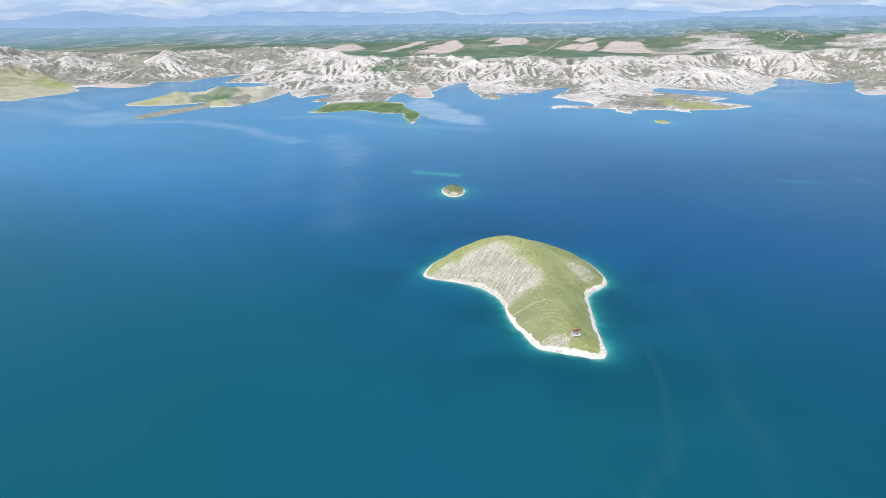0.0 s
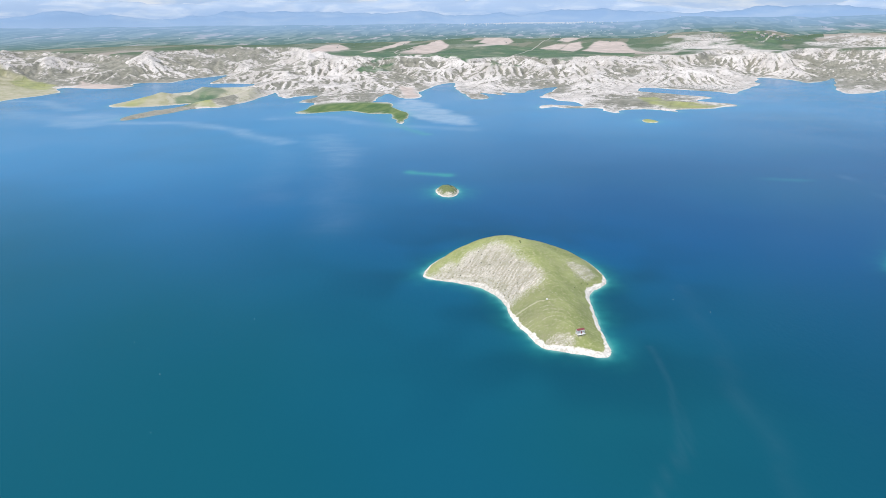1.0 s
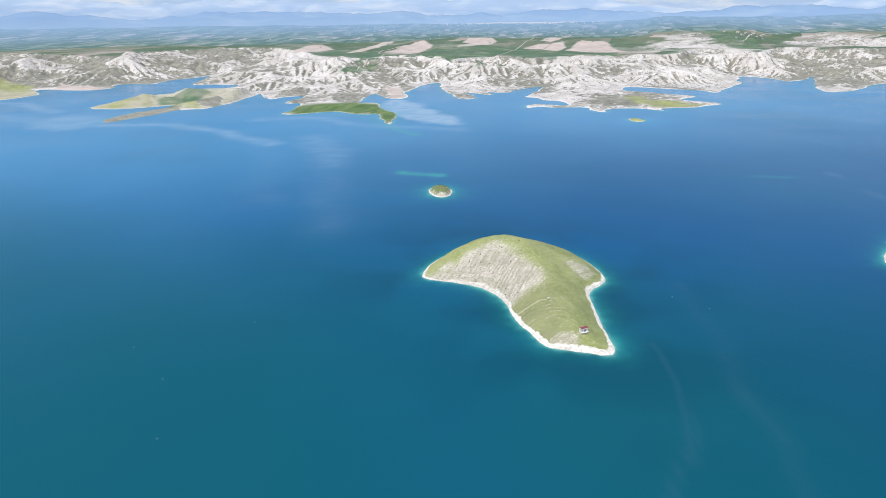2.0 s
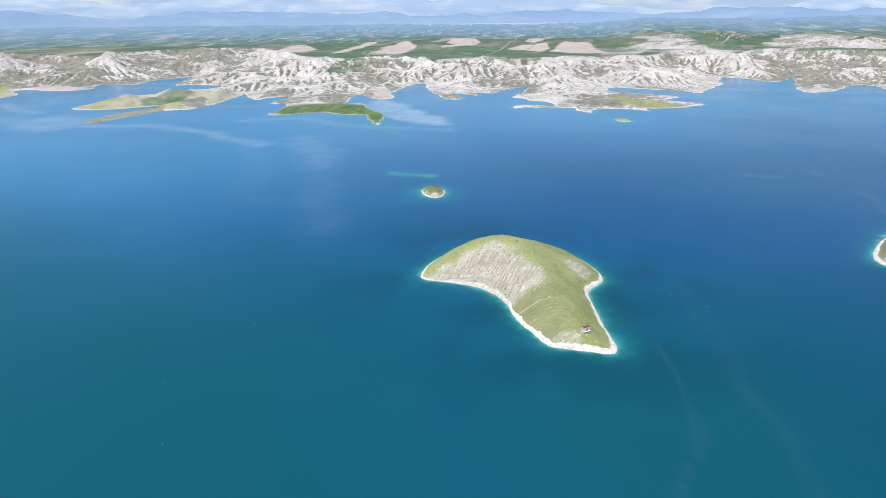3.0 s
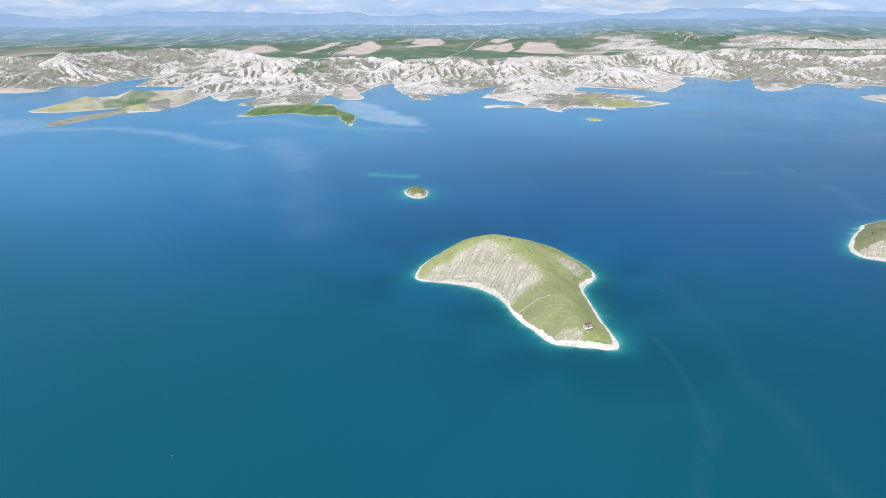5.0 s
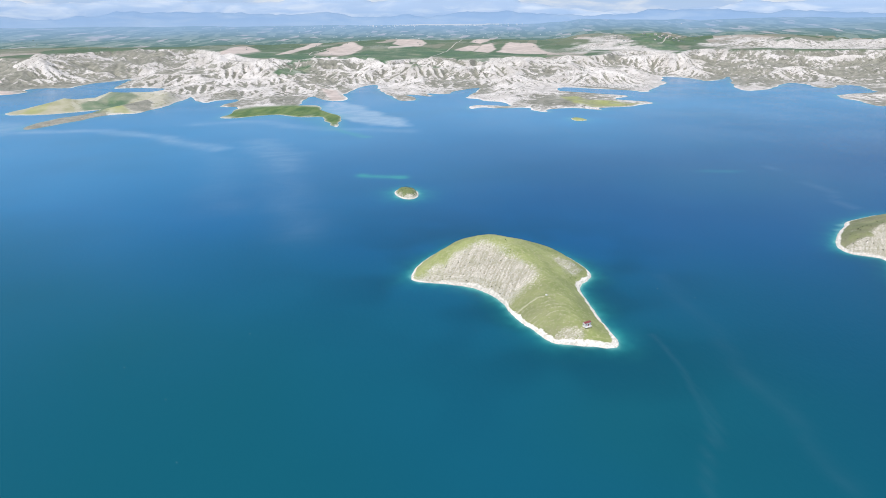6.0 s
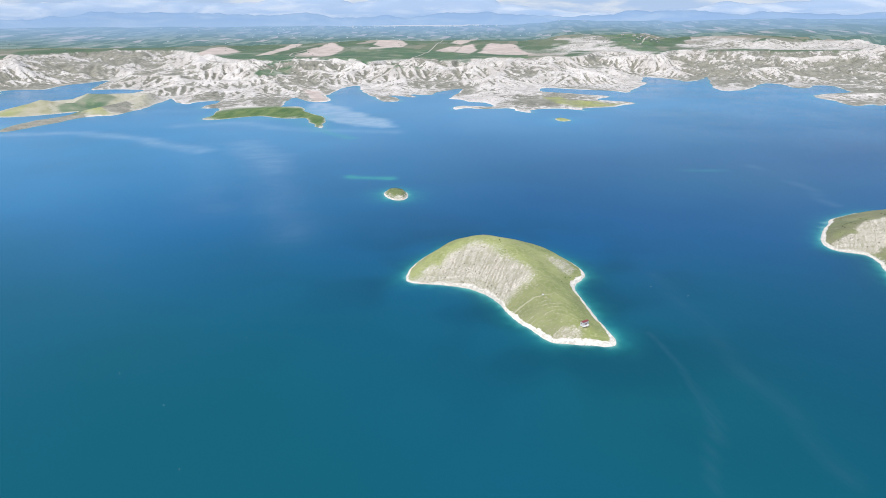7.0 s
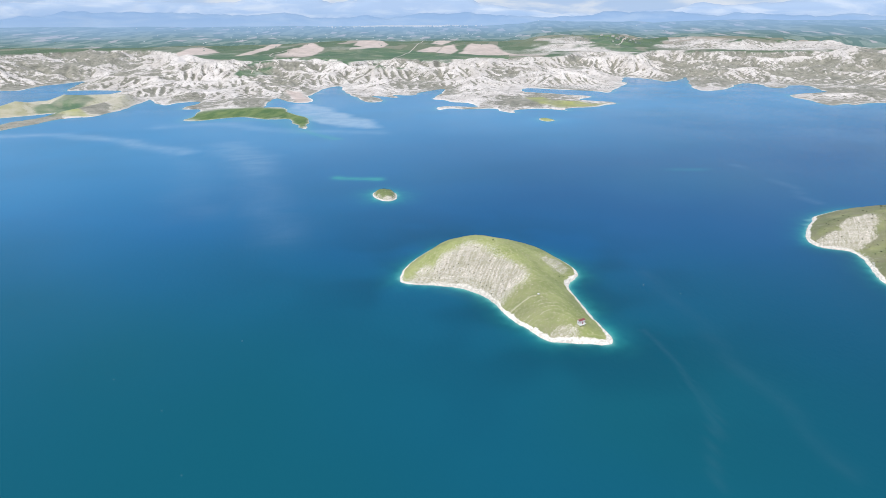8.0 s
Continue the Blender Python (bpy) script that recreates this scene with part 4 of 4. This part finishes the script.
def make_shrub(seed):
    """A low thorny bush: short stems and a ragged crown of small leaves, 1 m wide."""
    rng = random.Random(seed)
    bush = tagged(new("shrub"), "dark green thorny shrub on the stony slope", "shrub", "shrubs on the islands")
    bm = bmesh.new()
    for k in range(4):
        a = k * 1.6 + rng.random()
        top = Vector((0.25 * math.cos(a), 0.25 * math.sin(a), 0.45))
        bmesh.ops.create_cone(bm, segments=5, radius1=0.045, radius2=0.015, depth=top.length, matrix=Matrix.Translation(top / 2) @ top.to_track_quat("Z", "Y").to_matrix().to_4x4())
    part("stems", bm, BARK, bush)
    bm = bmesh.new()
    lumps = [(rng.uniform(-0.28, 0.28), rng.uniform(-0.28, 0.28), rng.uniform(0.28, 0.62), rng.uniform(0.16, 0.3)) for _ in range(7)]
    for lx, ly, lz, lr in lumps:
        for _ in range(26):
            n = Vector((rng.gauss(0, 1), rng.gauss(0, 1), rng.gauss(0, 1))).normalized()
            c = Vector((lx, ly, lz)) + n * lr * rng.uniform(0.6, 1.1)
            t = n.orthogonal().normalized()
            t.rotate(Matrix.Rotation(rng.uniform(0, 6.28), 3, n))
            b_ = n.cross(t)
            r = rng.uniform(0.05, 0.1)
            bm.faces.new([bm.verts.new(c + t * r), bm.verts.new(c + b_ * r * 0.6 + n * 0.03), bm.verts.new(c - t * r), bm.verts.new(c - b_ * r * 0.6 + n * 0.03)])
    part("crown", bm, LEAF, bush)
    return bush


make_hut(65.2, 305.4, 20)

# a pale boulder on the spur above the hut
marker = tagged(new("boulder"), "pale limestone boulder on the grassy spur", "boulder")
marker.location = (53.2, 340.3, on_grassy(53.2, 340.3) + 0.25)
bm = bmesh.new()
stone(random.Random(3), 1.0, bm, squash=0.7)
part("rock", bm, WHITEWASH, marker, smooth=True)

# shrubs on the stony flanks
FLANK = [(19, 403), (24, 391), (22, 391), (26, 388), (43, 386), (42, 373), (28, 379), (26, 377), (39, 365), (44, 361), (2, 400), (3, 407), (19, 396), (23, 386), (31, 365), (33, 361), (15, 389), (76, 365), (83, 375), (88, 378), (86, 394), (38, 360), (8, 408), (12, 407), (18, 414)]
EAST = [(339, 413), (335, 407), (337, 390), (368, 400), (363, 396), (360, 391), (375, 404), (346, 383), (359, 377), (345, 365), (339, 364), (330, 367), (345, 375), (365, 410)]
rng = random.Random(12)
for _ in range(55):
    FLANK.append((rng.uniform(-5, 48), rng.uniform(368, 412)))
for _ in range(130):
    EAST.append((rng.uniform(326, 430), rng.uniform(335, 430)))
ISLET = [(rng.gauss(4, 4.5), rng.gauss(636, 9)) for _ in range(18)]
kinds = [make_shrub(k) for k in (1, 2, 3)]
first = True
for places, ground, low, high in ((FLANK, on_grassy, 0.5, 1.25), (EAST, on_east, 0.6, 1.5), (ISLET, on_round, 0.5, 1.2)):
    for k, (px, py) in enumerate(places):
        h = ground(px, py)
        if h < 1.2:
            continue
        size = rng.uniform(low, high)
        m = pose(px, py, h - 0.05, 0, 0, rng.uniform(0, 360))
        bush = copy_thing(kinds[k % 3], m)
        bush.scale = (size, size, size * rng.uniform(0.75, 1.1))
for k in kinds:
    for o in (*k.children, k):
        bpy.data.objects.remove(o)


def make_tree(px, py, tall, ground, seed):
    """A small lone tree: tapered trunk, limbs and an open crown of leaf clumps."""
    rng = random.Random(seed)
    tree = tagged(new("tree"), "small dark lone tree on the hill crest", "tree")
    tree.location = (px, py, ground(px, py) - 0.1)
    bm = bmesh.new()
    bmesh.ops.create_cone(bm, segments=8, radius1=0.16, radius2=0.07, depth=tall * 0.5, cap_ends=True, matrix=Matrix.Translation((0, 0, tall * 0.25)))
    part("trunk", bm, BARK, tree)
    ends = []
    for k in range(5):
        a = k * 1.3
        end = Vector((math.cos(a) * tall * 0.25, math.sin(a) * tall * 0.25, tall * rng.uniform(0.6, 0.85)))
        start = Vector((0, 0, tall * 0.42))
        run = end - start
        bm = bmesh.new()
        bmesh.ops.create_cone(bm, segments=6, radius1=0.06, radius2=0.02, depth=run.length, matrix=Matrix.Translation((start + end) / 2) @ run.to_track_quat("Z", "Y").to_matrix().to_4x4())
        part("limb", bm, BARK, tree)
        ends.append(end)
    bm = bmesh.new()
    for end in ends + [Vector((0, 0, tall * 0.85)), Vector((0.2, 0.1, tall * 0.65))]:
        for _ in range(60):
            n = Vector((rng.gauss(0, 1), rng.gauss(0, 1), rng.gauss(0, 0.8)))
            c = end + n * tall * 0.09
            u = Vector((rng.gauss(0, 1), rng.gauss(0, 1), rng.gauss(0, 1))).normalized()
            v = u.orthogonal().normalized()
            r = rng.uniform(0.07, 0.15)
            bm.faces.new([bm.verts.new(c + u * r), bm.verts.new(c + v * r * 0.6), bm.verts.new(c - u * r), bm.verts.new(c - v * r * 0.6)])
    part("crown", bm, LEAF, tree)
    return tree


make_tree(402, 421, 3.4, on_east, 5)


def scatter_stones(name, label, count, ground, box, size, seed, keep):
    """Loose stones too many to count."""
    rng = random.Random(seed)
    verts, faces = [], []
    base = bmesh.new()
    bmesh.ops.create_icosphere(base, subdivisions=1, radius=1.0)
    shape = [v.co.copy() for v in base.verts]
    tris = [[v.index for v in f.verts] for f in base.faces]
    base.free()
    while count:
        px, py = rng.uniform(box[0], box[1]), rng.uniform(box[2], box[3])
        h = ground(px, py)
        if not keep(px, py, h):
            continue
        count -= 1
        r, k, at = rng.uniform(*size), rng.uniform(0.6, 1.3), len(verts)
        verts += [(px + v.x * r * k * rng.uniform(0.8, 1.15), py + v.y * r / k * rng.uniform(0.8, 1.15), h + v.z * r * 0.6) for v in shape]
        faces += [[i + at for i in t] for t in tris]
    me = bpy.data.meshes.new(name)
    me.from_pydata(verts, [], faces)
    me.materials.append(STONE)
    return tagged(new(name, me), label, "stones", kind="stuff")


def on_flank(px, py, h):
    return h > 0.4 and float(inside(np.array([px]), np.array([py]), STONY)[0]) > -3


def on_shore(px, py, h):
    return 0.05 < h < 1.3


scatter_stones("scree", "loose pale stones over the stony flank", 700, on_grassy, (-16, 52, 355, 421), (0.15, 0.45), 21, on_flank)
scatter_stones("shore_stones", "white stones along the water's edge", 600, on_grassy, (-24, 106, 288, 440), (0.1, 0.36), 22, on_shore)
scatter_stones("shore_stones", "white stones along the water's edge", 300, on_east, (300, 380, 320, 460), (0.2, 0.6), 23, on_shore)
scatter_stones("shore_stones", "white stones around the islet", 120, on_round, (-9, 18, 612, 656), (0.2, 0.6), 24, on_shore)


# ---- far things ----
def on_land(px, py):
    z, _, _ = land(np.array([[float(px)]]), np.array([[float(py)]]))
    return float(z[0, 0])


def make_house():
    house = tagged(new("village_house"), "small pale village house with a low tiled roof", "house", "village houses on the plateau")
    part("walls", block(9, 7, 3.4, 0, 0, -0.6, 0.05), PLASTER, house)
    roof = part("roof", gable(9, 7, 1.5, 0.4, 0.15), TILE, house, "dull red tiled roof")
    roof.location.z = 2.8
    for px in (-2.6, 2.6):
        part("window", block(1.2, 0.1, 1.2, px, -3.5, 1.0, 0.02), GLASS, house)
    part("door", block(1.1, 0.1, 2.1, 0, -3.5, 0.0, 0.02), TIMBER, house)
    return house


house = make_house()
spots = [(1394, 2691), (1427, 2720), (1417, 2662), (1456, 2711), (1447, 2660), (1484, 2693), (1461, 2640), (1306, 2560), (1368, 2785), (1500, 2730), (1405, 2745), (1380, 2650)]
for k, (px, py) in enumerate(spots):
    h = on_land(px, py)
    if k:
        made = copy_thing(house, pose(px, py, h, 0, 0, rng.uniform(-40, 40)))
        made.scale = [rng.uniform(0.8, 1.4)] * 3
    else:
        house.matrix_world = pose(px, py, h, 0, 0, 15)


def scatter_blocks(name, label, category, count, centre, spread, size, mat, seed, tall=0.5):
    """Buildings or trees kilometres off, too small to tell apart."""
    rng = random.Random(seed)
    px = np.array([[rng.gauss(centre[0], spread[0]) for _ in range(count)]])
    py = np.array([[min(4670.0, rng.gauss(centre[1], spread[1])) for _ in range(count)]])
    pz = land(px, py)[0][0]
    verts, faces = [], []
    for k in range(count):
        w_, d_ = rng.uniform(*size), rng.uniform(*size)
        h, at = rng.uniform(*size) * tall, len(verts)
        x0, y0, z0 = px[0, k], py[0, k], pz[k] - 1
        foot = [(-1, -1), (1, -1), (1, 1), (-1, 1)]
        verts += [(x0 + i * w_ / 2, y0 + j * d_ / 2, z0) for i, j in foot] + [(x0 + i * w_ / 2.4, y0 + j * d_ / 2.4, z0 + h + 1) for i, j in foot]
        faces += [[at + i for i in f] for f in ((4, 5, 6, 7), (0, 1, 5, 4), (1, 2, 6, 5), (2, 3, 7, 6), (3, 0, 4, 7))]
    me = bpy.data.meshes.new(name)
    me.from_pydata(verts, [], faces)
    me.materials.append(mat)
    return tagged(new(name, me), label, category, kind="stuff")


scatter_blocks("distant_town", "pale buildings of a distant town on the plain", "town", 800, (830, 4590), (190, 65), (3, 7.5), HAZY_WALL, 31, 0.8)
scatter_blocks("distant_town", "pale buildings of a distant settlement", "town", 60, (-150, 4480), (330, 110), (2, 5.5), HAZY_WALL, 32, 0.5)
scatter_blocks("distant_town", "pale farm buildings on the far plain", "town", 60, (400, 3800), (650, 300), (3, 7), HAZY_WALL, 33, 0.4)
scatter_blocks("far_trees", "dark tree clumps scattered over the far plain", "trees", 160, (200, 3000), (1000, 280), (2.5, 6), HAZY_LEAF, 34, 0.5)
scatter_blocks("far_trees", "dark tree clumps around the plateau village", "trees", 60, (1430, 2690), (110, 70), (3, 6), HAZY_LEAF, 35, 0.8)

# young trees in rows on the low spit by the lagoon
verts, faces = [], []
rows_x, rows_y = np.meshgrid(np.arange(0, 190, 9.0), np.arange(0, 70, 11.0))
ox = 600 + rows_x * 0.86 + rows_y * 0.3
oy = 1625 - rows_x * 0.5 + rows_y * 0.8
oz, od, _ = land(ox, oy)
for x0, y0, z0, d0 in zip(ox.ravel(), oy.ravel(), oz.ravel(), od.ravel()):
    if d0 < 5:
        continue
    r, at = rng.uniform(0.4, 0.7), len(verts)
    ring = [(x0 + r * math.cos(a), y0 + r * math.sin(a), z0 + 1.2 * r) for a in (0, 1.26, 2.51, 3.77, 5.03)]
    verts += [(x0, y0, z0)] + ring + [(x0, y0, z0 + 2.4 * r)]
    faces += [[at, at + 1 + (k + 1) % 5, at + 1 + k] for k in range(5)] + [[at + 6, at + 1 + k, at + 1 + (k + 1) % 5] for k in range(5)]
me = bpy.data.meshes.new("orchard")
me.from_pydata(verts, [], faces)
me.materials.append(HAZY_LEAF)
tagged(new("orchard", me), "rows of young trees on the pale slope by the lagoon", "trees", kind="stuff")


def make_track(name, line, wide):
    """A dirt track laid over the ground."""
    pts = np.array(line, float)
    leg = np.hypot(*np.diff(pts, axis=0).T)
    at = np.concatenate([[0], np.cumsum(leg)])
    t = np.arange(0, at[-1], 8.0)
    px, py = np.interp(t, at, pts[:, 0]), np.interp(t, at, pts[:, 1])
    for _ in range(6):
        px[1:-1], py[1:-1] = (px[:-2] + px[2:]) / 2, (py[:-2] + py[2:]) / 2
    nx, ny = -np.gradient(py), np.gradient(px)
    n = np.hypot(nx, ny)
    x = np.stack([px + nx / n * wide * k for k in (-0.5, 0.5)])
    y = np.stack([py + ny / n * wide * k for k in (-0.5, 0.5)])
    z = land(x, y)[0] + 0.7
    return tagged(sheet(name, x, y, z, TRACK), "pale dirt track over the green plateau", "track", kind="structure")


make_track("road_west", [(-175, 2010), (-153, 2124), (-120, 2230), (-96, 2340), (-125, 2460), (-110, 2590), (-51, 2700)], 4)
make_track("road_middle", [(262, 1930), (266, 1979), (281, 2197), (400, 2500), (592, 3100)], 4)
make_track("road_east", [(1250, 2430), (1350, 2560), (1420, 2680), (1700, 2900)], 5)


# ---- floats on the water ----
def make_float():
    buoy = tagged(new("buoy"), "small white float on the open lake", "buoy", "floats on the lake")
    bm = bmesh.new()
    bmesh.ops.create_uvsphere(bm, u_segments=12, v_segments=8, radius=0.22, matrix=Matrix.Translation((0, 0, 0.1)) @ Matrix.Diagonal((1, 1, 0.75, 1)))
    part("body", bm, FOAM, buoy, smooth=True)
    bm = bmesh.new()
    bmesh.ops.create_cone(bm, segments=8, radius1=0.05, radius2=0.04, depth=0.16, cap_ends=True, matrix=Matrix.Translation((0, 0, 0.3)))
    part("ring_stem", bm, FOAM, buoy)
    return buoy


buoy = make_float()
buoy.location = (-142, 235, 0)
for px, py in ((155, 341), (-124, 345), (-185, 319), (-157, 284), (139, 360)):
    copy_thing(buoy, pose(px, py, 0, 0, 0, rng.uniform(0, 90)))
